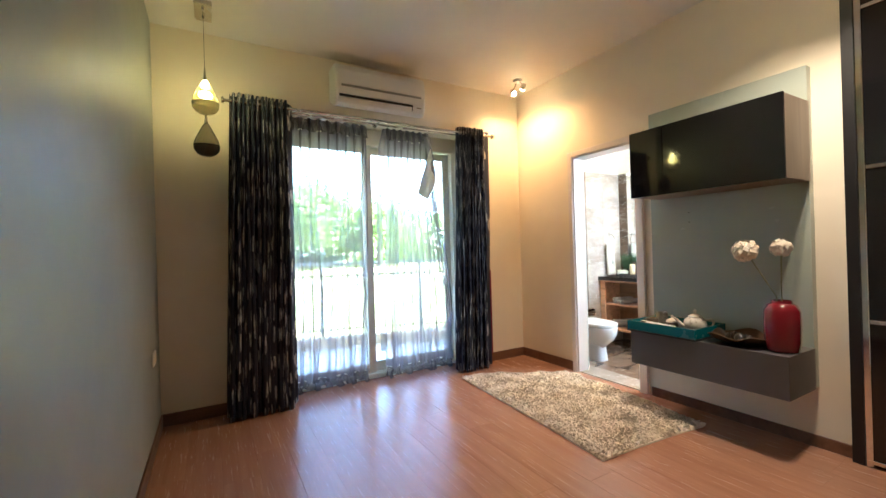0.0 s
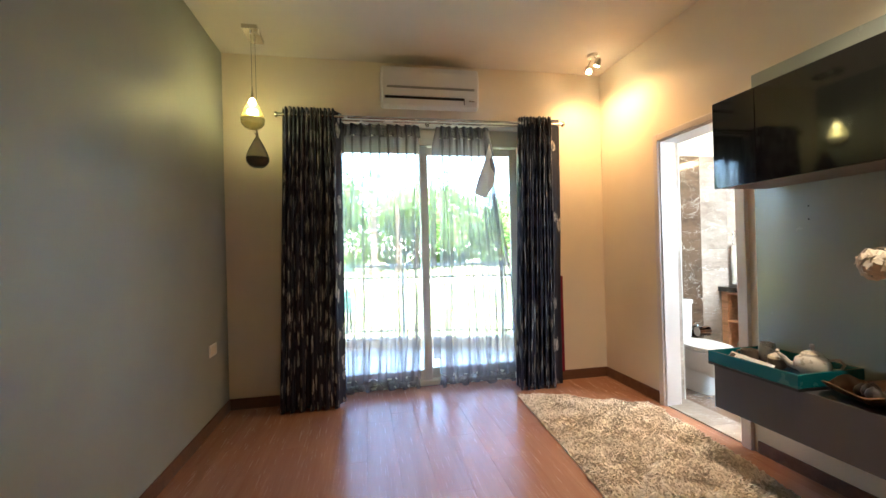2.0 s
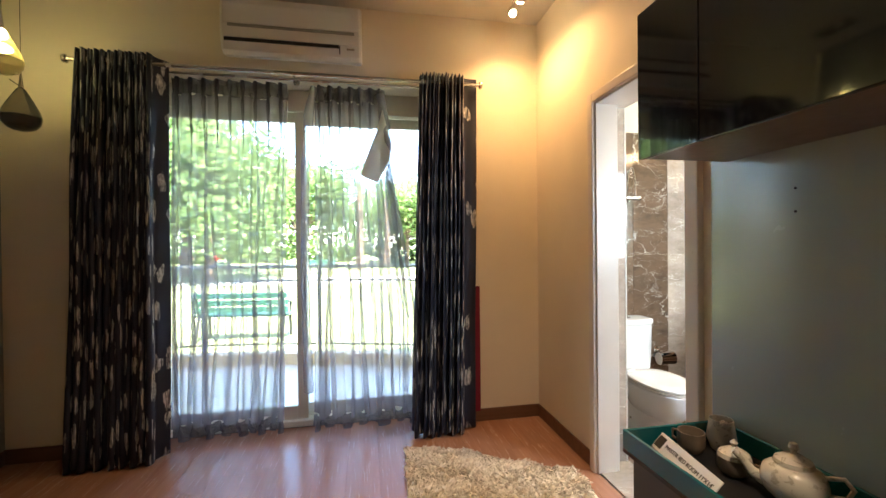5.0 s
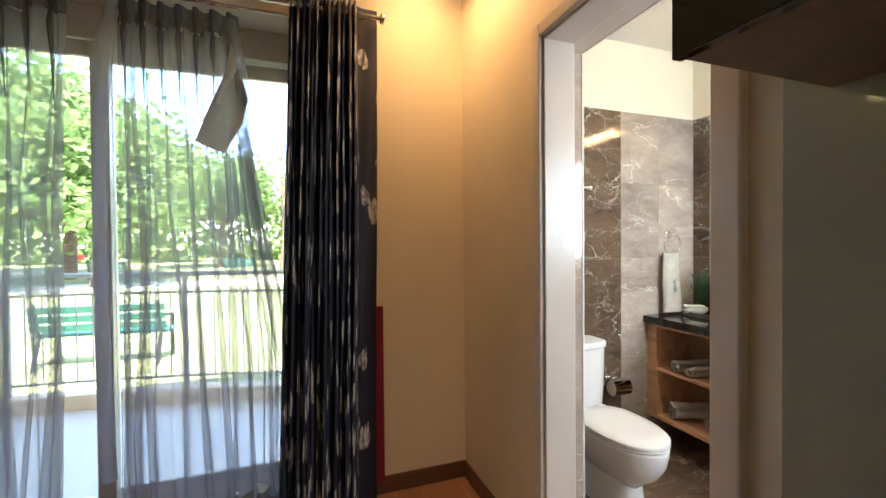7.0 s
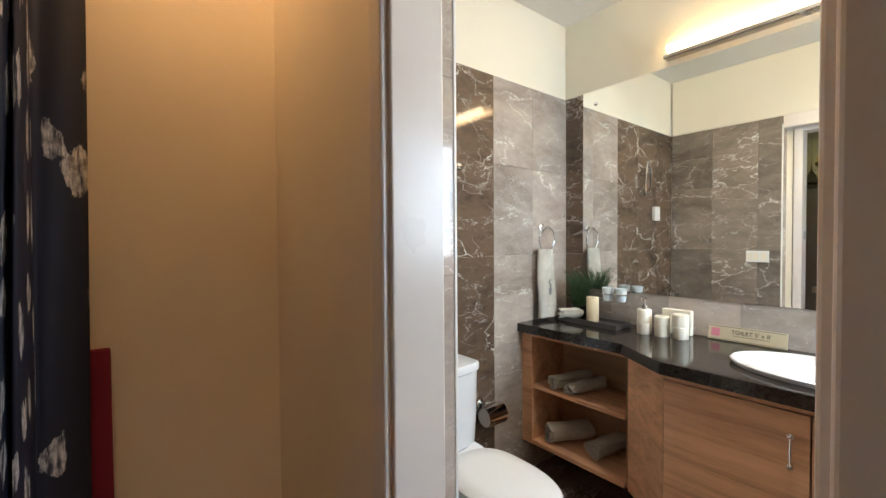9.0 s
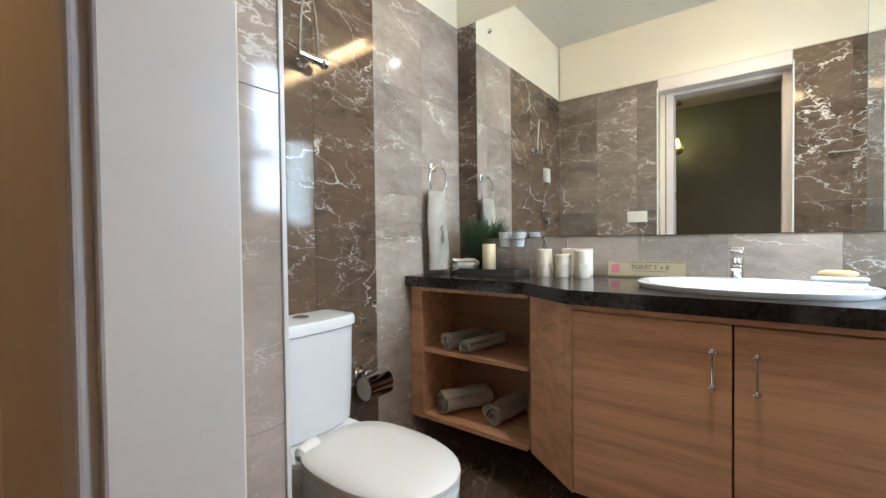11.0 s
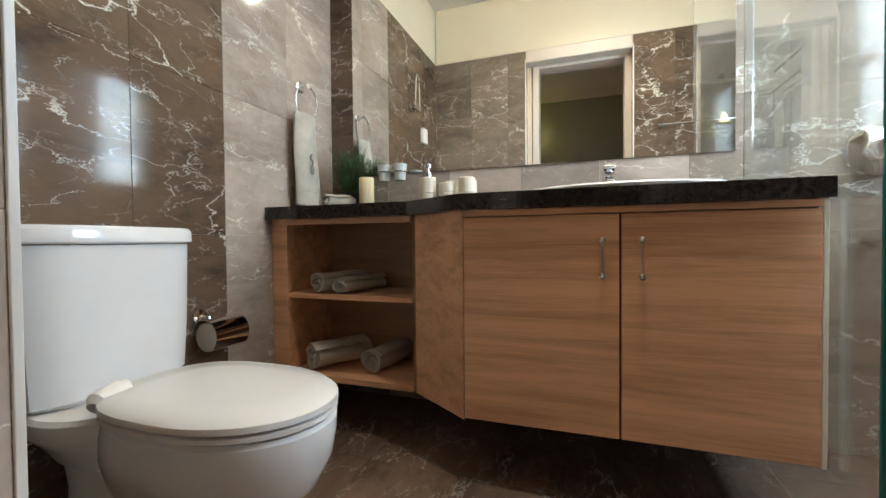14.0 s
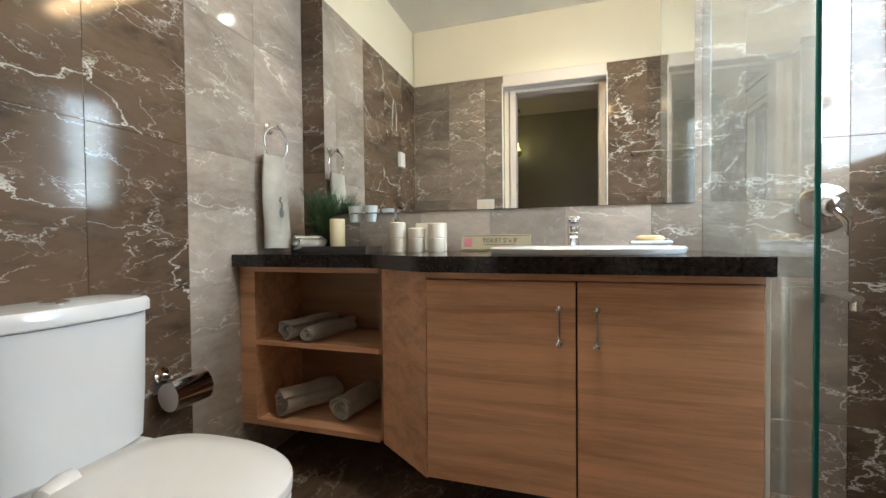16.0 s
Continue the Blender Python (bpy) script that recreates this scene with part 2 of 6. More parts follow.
M_PANEL = paint("grey_gloss_panel", (0.36, 0.4, 0.35), 0.25, 0.04, 90, 0.02, coat=0.45)
M_CONSOLE = paint("charcoal_laminate", (0.085, 0.078, 0.076), 0.45, 0.06, 300, 0.05)
M_TEAL = paint("teal_lacquer", (0.01, 0.13, 0.15), 0.25, 0.06, 60, 0.02, coat=0.4)
M_RED = paint("red_glazed_ceramic", (0.17, 0.008, 0.016), 0.13, 0.15, 50, 0.01, coat=0.5)
M_REDCLOTH = paint("crimson_cloth", (0.2, 0.008, 0.03), 0.8, 0.1, 600, 0.3)
M_BRONZE = paint("bronze_leaf", (0.1, 0.062, 0.036), 0.35, 0.3, 80, 0.1, 6, metal=0.8)
M_DARKWOODBALL = paint("dark_seed_pods", (0.02, 0.015, 0.012), 0.4, 0.3, 90, 0.2, 9)
M_PORCELAIN = Net("printed_porcelain")
_v = M_PORCELAIN.coord("Object", (38, 38, 46))
_d = M_PORCELAIN.noise(_v, 1.0, 3, 0.6, 0.8)
M_PORCELAIN.set(Base_Color=M_PORCELAIN.ramp(_d, [(0.56, (0.6, 0.56, 0.48)), (0.64, (0.38, 0.345, 0.28))]), Roughness=0.16)
M_PORCELAIN = M_PORCELAIN.m
M_STONEWARE = paint("brown_stoneware", (0.19, 0.15, 0.11), 0.3, 0.25, 90, 0.05, 8)
M_PETAL = paint("cream_petals", (0.75, 0.66, 0.52), 0.7, 0.12, 200, 0.2, 8)
M_STEM = paint("pale_stem", (0.2, 0.2, 0.1), 0.6, 0.1)
M_CURTAIN = leaf_print("leaf_print_curtain")
M_SHEER = sheer_cloth("grey_voile", (0.52, 0.49, 0.52), 0.56)
M_SHEERBAND = sheer_cloth("grey_voile_heading", (0.2, 0.185, 0.19), 0.34)
M_LINING = sheer_cloth("torn_lining", (0.86, 0.8, 0.72), 0.04)
M_GLASS = glass("clear_glass")
M_SHOWERGLASS = Net("shower_glass")
M_SHOWERGLASS.set(Base_Color=(0.93, 0.98, 0.97, 1), Roughness=0.0, IOR=1.45, Transmission_Weight=1.0)
# patchy pale haze mixed into the otherwise clear glass
_d, _m = M_SHOWERGLASS.add("BsdfDiffuse", Color=(0.7, 0.75, 0.75, 1)), M_SHOWERGLASS.add("MixShader")
_f = M_SHOWERGLASS.noise(M_SHOWERGLASS.coord("Object", (1, 1, 0.7)), 3.2, 5, 0.65)
M_SHOWERGLASS.l.new(M_SHOWERGLASS.ramp(_f, [(0.35, (0.015, 0.015, 0.015)), (0.72, (0.09, 0.09, 0.09))]), _m.inputs[0])
M_SHOWERGLASS.l.new(M_SHOWERGLASS.b.outputs[0], _m.inputs[1])
M_SHOWERGLASS.l.new(_d.outputs[0], _m.inputs[2])
M_SHOWERGLASS.l.new(_m.outputs[0], M_SHOWERGLASS.n["Material Output"].inputs["Surface"])
M_SHOWERGLASS = M_SHOWERGLASS.m
M_GLASSEDGE = paint("green_glass_edge", (0.01, 0.17, 0.15), 0.15, 0.2, 60, 0.0, coat=0.4)
M_SMOKE = glass("smoked_glass", (0.5, 0.48, 0.42))
M_AMBER = Net("lit_drop_glass")
M_AMBER.set(Base_Color=M_AMBER.ramp(M_AMBER.noise(M_AMBER.coord("Object"), 9, 3), [(0.3, (0.8, 0.72, 0.4)), (0.7, (0.88, 0.8, 0.5))]), Roughness=0.12, Transmission_Weight=0.55)
M_AMBER = M_AMBER.m
M_BOWL = Net("dark_smoke_glass").set(Base_Color=(0.42, 0.39, 0.32, 1), Roughness=0.05, IOR=1.45, Transmission_Weight=0.85).m
M_BULB = glow("lit_bulb", (1.0, 0.82, 0.35), 4)
M_SPOTBULB = glow("lit_spot", (1.0, 0.72, 0.38), 8)
M_TUBE = glow("lit_tube", (1.0, 0.64, 0.3), 1.8)
M_DOWN = glow("lit_downlight", (1.0, 0.86, 0.6), 1.2)
M_MIRROR = Net("mirror_silver").set(Base_Color=(0.9, 0.92, 0.9, 1), Metallic=1.0, Roughness=0.0).m
M_TOWEL = paint("cream_terry_towel", (0.5, 0.47, 0.4), 0.95, 0.14, 420, 1.0, 6)
M_TOWELPRINT = paint("grey_embroidery", (0.2, 0.2, 0.2), 0.9, 0.1)
M_CANDLE = paint("candle_wax", (0.8, 0.68, 0.44), 0.5, 0.03, 100, 0.02)
M_TRAY = paint("grey_tray", (0.075, 0.07, 0.068), 0.45, 0.08, 200, 0.05)
M_FROST = paint("frosted_glass_cup", (0.6, 0.65, 0.66), 0.25, 0.04, 100, 0.02)
M_LEAFGREEN = paint("artificial_grass_blade", (0.035, 0.075, 0.025), 0.55, 0.4, 60, 0.05, 12)
M_SIGN = paint("beige_sign_board", (0.5, 0.43, 0.29), 0.5, 0.05, 150, 0.03)
M_INK = paint("dark_ink", (0.03, 0.025, 0.02), 0.6, 0.05)
M_PINK = paint("pink_print", (0.6, 0.2, 0.26), 0.5, 0.1)
M_SOAP = paint("soap", (0.72, 0.52, 0.28), 0.45, 0.05)
M_BLACK = paint("black_plastic", (0.012, 0.012, 0.013), 0.4, 0.2, 200, 0.04)
# near-black of the plank joints and of the shade painted between cabinet doors
M_GAPDARK = paint("gap_shade_and_joint_dark", (0.01, 0.009, 0.008), 0.8, 0.1)
M_BALCONY = paint("balcony_tile", (0.52, 0.47, 0.42), 0.35, 0.06, 60, 0.05)
M_KERB = paint("beige_render", (0.6, 0.46, 0.33), 0.8, 0.08, 120, 0.3)
M_RAIL = paint("grey_rail_paint", (0.3, 0.3, 0.28), 0.4, 0.08)
M_LAWN = paint("lawn", (0.24, 0.255, 0.1), 0.9, 0.35, 60, 0.8, 0.4)
M_PATH = paint("pale_path", (0.5, 0.47, 0.4), 0.85, 0.1, 60, 0.3)
M_BENCH = paint("green_bench_paint", (0.035, 0.13, 0.1), 0.45, 0.1)
M_BARK = paint("bark", (0.13, 0.09, 0.06), 0.9, 0.3, 40, 0.9, 4)
M_LEAF = Net("leaves")
_r = M_LEAF.n.new("ShaderNodeNewGeometry").outputs["Random Per Island"]
_c = M_LEAF.ramp(_r, [(0.0, (0.12, 0.19, 0.06)), (0.6, (0.18, 0.26, 0.09)), (1.0, (0.26, 0.33, 0.13))])
M_LEAF.set(Base_Color=_c, Roughness=0.9, Specular_IOR_Level=0.1)
_t, _m = M_LEAF.add("BsdfTranslucent", Color=_c), M_LEAF.add("MixShader", Fac=0.5)
M_LEAF.l.new(M_LEAF.b.outputs[0], _m.inputs[1])
M_LEAF.l.new(_t.outputs[0], _m.inputs[2])
M_LEAF.l.new(_m.outputs[0], M_LEAF.n["Material Output"].inputs["Surface"])
M_LEAF = M_LEAF.m
M_PLAYRED = paint("red_play_paint", (0.4, 0.03, 0.03), 0.5, 0.1)
M_RUG = Net("shag_pile")
_v = M_RUG.coord("Object")
_r = M_RUG.n.new("ShaderNodeNewGeometry").outputs["Random Per Island"]
_c = M_RUG.ramp(_r, [(0.0, (0.78, 0.67, 0.53)), (1.0, (0.92, 0.82, 0.68))])
M_RUG.set(Base_Color=M_RUG.mix(M_RUG.ramp(M_RUG.noise(_v, 26, 5, 0.7), [(0.5, (0, 0, 0)), (0.72, (0.5, 0.5, 0.5))]), _c, (0.34, 0.26, 0.18)), Roughness=0.95)
M_RUG = M_RUG.m


# ---- mesh helpers ----
def mesh(name, bm, material, smooth=False):
    me = bpy.data.meshes.new(name)
    bmesh.ops.recalc_face_normals(bm, faces=bm.faces[:])
    if smooth:
        for f in bm.faces:
            f.smooth = True
    bm.to_mesh(me)
    bm.free()
    me.materials.append(material)
    if smooth:
        me.set_sharp_from_angle(angle=radians(38))
    return me


def part(name, bm, material, parent=None, label="", smooth=False):
    ob = new(name, mesh(name, bm, material, smooth))
    if parent is not None:
        ob.parent = parent
    if label:
        ob["label"] = label
    return ob


def thing(name, at, label, category, group="", rz=0.0):
    ob = new(name)
    ob.empty_display_size = 0.05
    ob.matrix_basis = pose(*at, 0, 0, rz)
    return tagged(ob, label, category, group)


def box(x0, y0, z0, x1, y1, z1, bevel=0.0, seg=2, bm=None):
    b = bm or bmesh.new()
    r = bmesh.ops.create_cube(b, size=1.0, matrix=Matrix.LocRotScale(((x0 + x1) / 2, (y0 + y1) / 2, (z0 + z1) / 2), None, (abs(x1 - x0), abs(y1 - y0), abs(z1 - z0))))
    if bevel:
        edges = list({e for v in r["verts"] for e in v.link_edges})
        bmesh.ops.bevel(b, geom=edges, offset=bevel, segments=seg, affect="EDGES", profile=0.5)
    return b


def lathe(profile, n=32, bm=None, m=None):
    """A turned body from (radius, height) pairs."""
    b = bm or bmesh.new()
    rings = []
    for r, z in profile:
        rings.append([b.verts.new((r * math.cos(2 * math.pi * i / n), r * math.sin(2 * math.pi * i / n), z)) for i in range(n)])
    for a, c in zip(rings, rings[1:]):
        for i in range(n):
            b.faces.new((a[i], a[(i + 1) % n], c[(i + 1) % n], c[i]))
    b.faces.new(rings[0][::-1])
    b.faces.new(rings[-1])
    if m is not None:
        bmesh.ops.transform(b, matrix=m, verts=[v for r in rings for v in r])
    return b


def tube(points, r, n=10, bm=None, closed=False):
    """A round bar along points; r may be one radius or one for each point."""
    b = bm or bmesh.new()
    P = [Vector(p) for p in points]
    R = r if isinstance(r, (list, tuple)) else [r] * len(P)
    rings, up = [], None
    for i, p in enumerate(P):
        if closed:
            d = P[(i + 1) % len(P)] - P[i - 1]
        else:
            d = P[min(i + 1, len(P) - 1)] - P[max(i - 1, 0)]
        d.normalize()
        if up is None:
            up = Vector((0, 0, 1)) if abs(d.z) < 0.9 else Vector((1, 0, 0))
        s = d.cross(up).normalized()
        up = s.cross(d).normalized()
        rings.append([b.verts.new(p + R[i] * (math.cos(2 * math.pi * j / n) * s + math.sin(2 * math.pi * j / n) * up)) for j in range(n)])
    pairs = list(zip(rings, rings[1:])) + ([(rings[-1], rings[0])] if closed else [])
    for a, c in pairs:
        for j in range(n):
            b.faces.new((a[j], a[(j + 1) % n], c[(j + 1) % n], c[j]))
    if not closed:
        b.faces.new(rings[0][::-1])
        b.faces.new(rings[-1])
    return b


def prism(outline, z0, z1, bevel=0.0, bm=None):
    """An upright body over a plan outline."""
    b = bm or bmesh.new()
    lo, hi = [b.verts.new((x, y, z0)) for x, y in outline], [b.verts.new((x, y, z1)) for x, y in outline]
    b.faces.new(lo[::-1])
    top = b.faces.new(hi)
    for i in range(len(outline)):
        j = (i + 1) % len(outline)
        b.faces.new((lo[i], lo[j], hi[j], hi[i]))
    if bevel:
        bmesh.ops.bevel(b, geom=list(top.edges), offset=bevel, segments=2, affect="EDGES")
    return b


def loft(rings, bm=None, cap=True):
    b = bm or bmesh.new()
    V = [[b.verts.new(p) for p in r] for r in rings]
    n = len(V[0])
    for a, c in zip(V, V[1:]):
        for i in range(n):
            b.faces.new((a[i], a[(i + 1) % n], c[(i + 1) % n], c[i]))
    if cap:
        b.faces.new(V[0][::-1])
        b.faces.new(V[-1])
    return b


def structure(name, bm, material, label, category="wall"):
    return tagged(part(name, bm, material), label, category, kind="structure")


# ---- structure: bedroom ----
WX, EX, NY, SY, CZ = -0.352, 3.215, 3.905, -1.6, 3.065
floor = structure("floor", box(WX - 0.2, SY - 0.2, -0.12, EX + 0.06, NY + 0.3, -0.012), M_GAPDARK, "red-brown laminate plank floor of the bedroom", "floor")
structure("ceiling", box(WX - 0.2, SY - 0.2, CZ, EX + 0.1, NY + 0.3, CZ + 0.15), M_CEIL, "plain off-white painted bedroom ceiling", "ceiling")
structure("wall_west", box(WX - 0.2, SY - 0.2, 0, WX, NY + 0.3, CZ), M_GREY, "dark grey satin painted feature wall")
structure("wall_south", box(WX, SY - 0.2, 0, EX + 0.12, SY, CZ), M_CREAM, "cream painted wall behind the walker")
WL, WR, WT, WY = 0.36, 2.46, 2.52, 4.14
bm = box(WX, NY, 0, WL, NY + 0.28, CZ)
box(WR, NY, 0, EX + 0.12, NY + 0.28, CZ, bm=bm)
box(WL, NY, WT, WR, NY + 0.28, CZ, bm=bm)
structure("wall_north", bm, M_CREAM, "cream painted wall round the balcony door")
DL, DR, DT = 3.055, 2.385, 2.158
BW, LV = 3.46, 3.15
RV = 0.05
bm = box(EX, DL + RV + 0.01, 0, 3.34, NY, CZ)
box(3.34, LV + 0.01, 0, BW - 0.01, NY, CZ, bm=bm)
box(3.34, DL + RV + 0.01, DT + RV + 0.01, BW - 0.01, LV + 0.01, CZ, bm=bm)
box(EX, 1.03, 0, BW - 0.01, DR - RV - 0.01, CZ, bm=bm)
box(EX, DR - RV - 0.01, DT + RV + 0.01, BW - 0.01, DL + RV + 0.01, CZ, bm=bm)
structure("wall_east", bm, M_CREAM, "cream painted wall with the bathroom doorway")
structure("wall_recess", box(EX + 0.62, SY, 0, EX + 0.72, 1.03, CZ), M_CREAM, "plain wall behind the fitted wardrobe")

# skirting
bm = box(WX, NY - 0.012, 0, WL - 0.02, NY, 0.095, 0.003, 1)
box(WR + 0.02, NY - 0.012, 0, EX, NY, 0.095, 0.003, 1, bm=bm)
structure("baseboard_north", bm, M_SKIRT, "dark brown wooden skirting board", "baseboard")
bm = box(EX - 0.012, 3.124, 0, EX, NY - 0.012, 0.095, 0.003, 1)
box(EX - 0.012, 1.04, 0, EX, 2.275, 0.075, 0.003, 1, bm=bm)
structure("baseboard_east", bm, M_SKIRT, "dark brown wooden skirting board", "baseboard")
structure("baseboard_west", box(WX, SY, 0, WX + 0.012, NY - 0.012, 0.095, 0.003, 1), M_SKIRT, "dark brown wooden skirting board", "baseboard")

# door frame of the bathroom
door = tagged(new("door_1"), "open doorway with a pale painted wooden frame", "door frame", kind="structure")
J0, J1, A0 = 3.205, 3.345, 3.187
for nm, b in (("jamb", box(J0, DL, 0, J1, DL + 0.053, DT + 0.053, 0.004)), ("jamb", box(J0, DR - 0.053, 0, J1, DR, DT + 0.053, 0.004)),
              ("head", box(J0, DR, DT, J1, DL, DT + 0.053, 0.004)),
              ("architrave", box(A0, DL + 0.012, 0, EX + 0.003, DL + 0.066, DT + 0.066, 0.006, 3)), ("architrave", box(A0, DR - 0.082, 0, EX + 0.003, DR - 0.012, DT + 0.066, 0.006, 3)),
              ("architrave", box(A0, DR - 0.012, DT + 0.012, EX + 0.003, DL + 0.012, DT + 0.066, 0.006, 3)),
              ("head_lining", box(J1 + 0.004, DR - RV, DT + 0.02, BW - 0.012, LV, DT + RV + 0.008, 0.002, 1)),
              ("head_lining", box(BW - 0.0095, DR - RV + 0.004, DT + 0.02, BW + 0.003, LV - 0.004, 2.275, 0.003, 1))):
    part(nm, b, M_FRAME, door)

# balcony door: cream sliding sashes in a fixed frame
win = tagged(new("window_1"), "cream framed sliding glass balcony door", "sliding door", kind="structure")
part("head_rail", box(WL, WY - 0.05, 2.36, WR, WY + 0.07, WT, 0.006), M_ALU, win)
part("sill", box(WL, WY - 0.06, 0, WR, WY + 0.08, 0.045, 0.006), M_ALU, win)
part("side_post", box(WL, WY - 0.05, 0.045, WL + 0.07, WY + 0.07, 2.36, 0.006), M_ALU, win)
part("side_post", box(WR - 0.07, WY - 0.05, 0.045, WR, WY + 0.07, 2.36, 0.006), M_ALU, win)
for a, c, y in ((WL + 0.07, 1.445, WY - 0.02), (1.365, WR - 0.07, WY + 0.035)):
    sash = tagged(new("sash"), "sliding sash with a clear pane")
    sash.parent = win
    bm = box(a, y - 0.018, 0.05, a + 0.075, y + 0.018, 2.355, 0.004)
    box(c - 0.075, y - 0.018, 0.05, c, y + 0.018, 2.355, 0.004, bm=bm)
    box(a + 0.075, y - 0.018, 0.05, c - 0.075, y + 0.018, 0.15, 0.004, bm=bm)
    box(a + 0.075, y - 0.018, 2.28, c - 0.075, y + 0.018, 2.355, 0.004, bm=bm)
    part("window_frame", bm, M_ALU, sash)
    pane = part("pane", box(a + 0.07, y - 0.003, 0.145, c - 0.07, y + 0.003, 2.285), M_GLASS, sash)
    pane.visible_shadow = False

# ---- structure: bathroom ----
BE, BN, BS, BC, TT = 5.09, 3.945, 1.45, 2.755, 2.272
FLOOR_Z = -0.072
structure("bath_floor", box(BW - 0.1, BS - 0.1, -0.2, BE + 0.1, BN + 0.1, FLOOR_Z - 0.01), M_GROUT, "dark grout bed under the bathroom floor tiles", "floor")
structure("bath_ceiling", box(BW - 0.1, BS - 0.2, BC, BE + 0.2, BN + 0.2, BC + 0.1), M_CEIL, "plain white bathroom ceiling", "ceiling")
TK = 0.010
n_wall = structure("bath_wall_north", box(BW - 0.14, BN + TK, -0.2, BE + 0.15, BN + 0.15, BC), M_BATHWALL, "bathroom wall tiled in polished brown and grey marble, cream above")
e_wall = structure("bath_wall_east", box(BE + TK, BS - 0.2, -0.2, BE + 0.15, BN + TK, BC), M_BATHWALL, "bathroom wall with marble tiles behind the mirror")
BWX0, BWX1, BWZ0, BWZ1 = 4.30, 5.05, 1.18, 2.14
bm = box(BW - 0.14, BS - 0.15, -0.2, BE + TK, BS - TK, BWZ0)
box(BW - 0.14, BS - 0.15, BWZ1, BE + TK, BS - TK, BC, bm=bm)
box(BW - 0.14, BS - 0.15, BWZ0, BWX0, BS - TK, BWZ1, bm=bm)
box(BWX1, BS - 0.15, BWZ0, BE + TK, BS - TK, BWZ1, bm=bm)
s_wall = structure("bath_wall_south", bm, M_BATHWALL, "tiled shower wall with a small window")
w_wall = structure("bath_wall_west", box(BW - 0.0095, BS, TT + 0.006, BW - 0.004, BN, BC), M_BATHWALL, "cream upper part of the bathroom door wall")
bw = tagged(new("window_2"), "small two-pane bathroom window", "window", kind="structure")
part("window_frame", box(BWX0, BS - 0.09, BWZ0, BWX0 + 0.04, BS - 0.04, BWZ1, 0.004), M_WHITE, bw)
part("window_frame", box(BWX1 - 0.04, BS - 0.09, BWZ0, BWX1, BS - 0.04, BWZ1, 0.004), M_WHITE, bw)
part("window_frame", box(BWX0 + 0.04, BS - 0.09, BWZ0, BWX1 - 0.04, BS - 0.04, BWZ0 + 0.04, 0.004), M_WHITE, bw)
part("window_frame", box(BWX0 + 0.04, BS - 0.09, BWZ1 - 0.04, BWX1 - 0.04, BS - 0.04, BWZ1, 0.004), M_WHITE, bw)
part("window_frame", box(BWX0 + 0.04, BS - 0.085, 1.53, BWX1 - 0.04, BS - 0.045, 1.59, 0.004), M_WHITE, bw)

k = Net("frosted_glass")
k.set(Base_Color=(0.9, 0.95, 0.97, 1), Roughness=k.math("MULTIPLY_ADD", k.noise(k.coord("Object"), 60, 3), 0.15, 0.35), IOR=1.45, Transmission_Weight=1.0)
for z0, z1 in ((BWZ0 + 0.04, 1.53), (1.59, BWZ1 - 0.04)):
    part("pane", box(BWX0 + 0.04, BS - 0.068, z0, BWX1 - 0.04, BS - 0.062, z1), k.m, bw, "frosted pane")

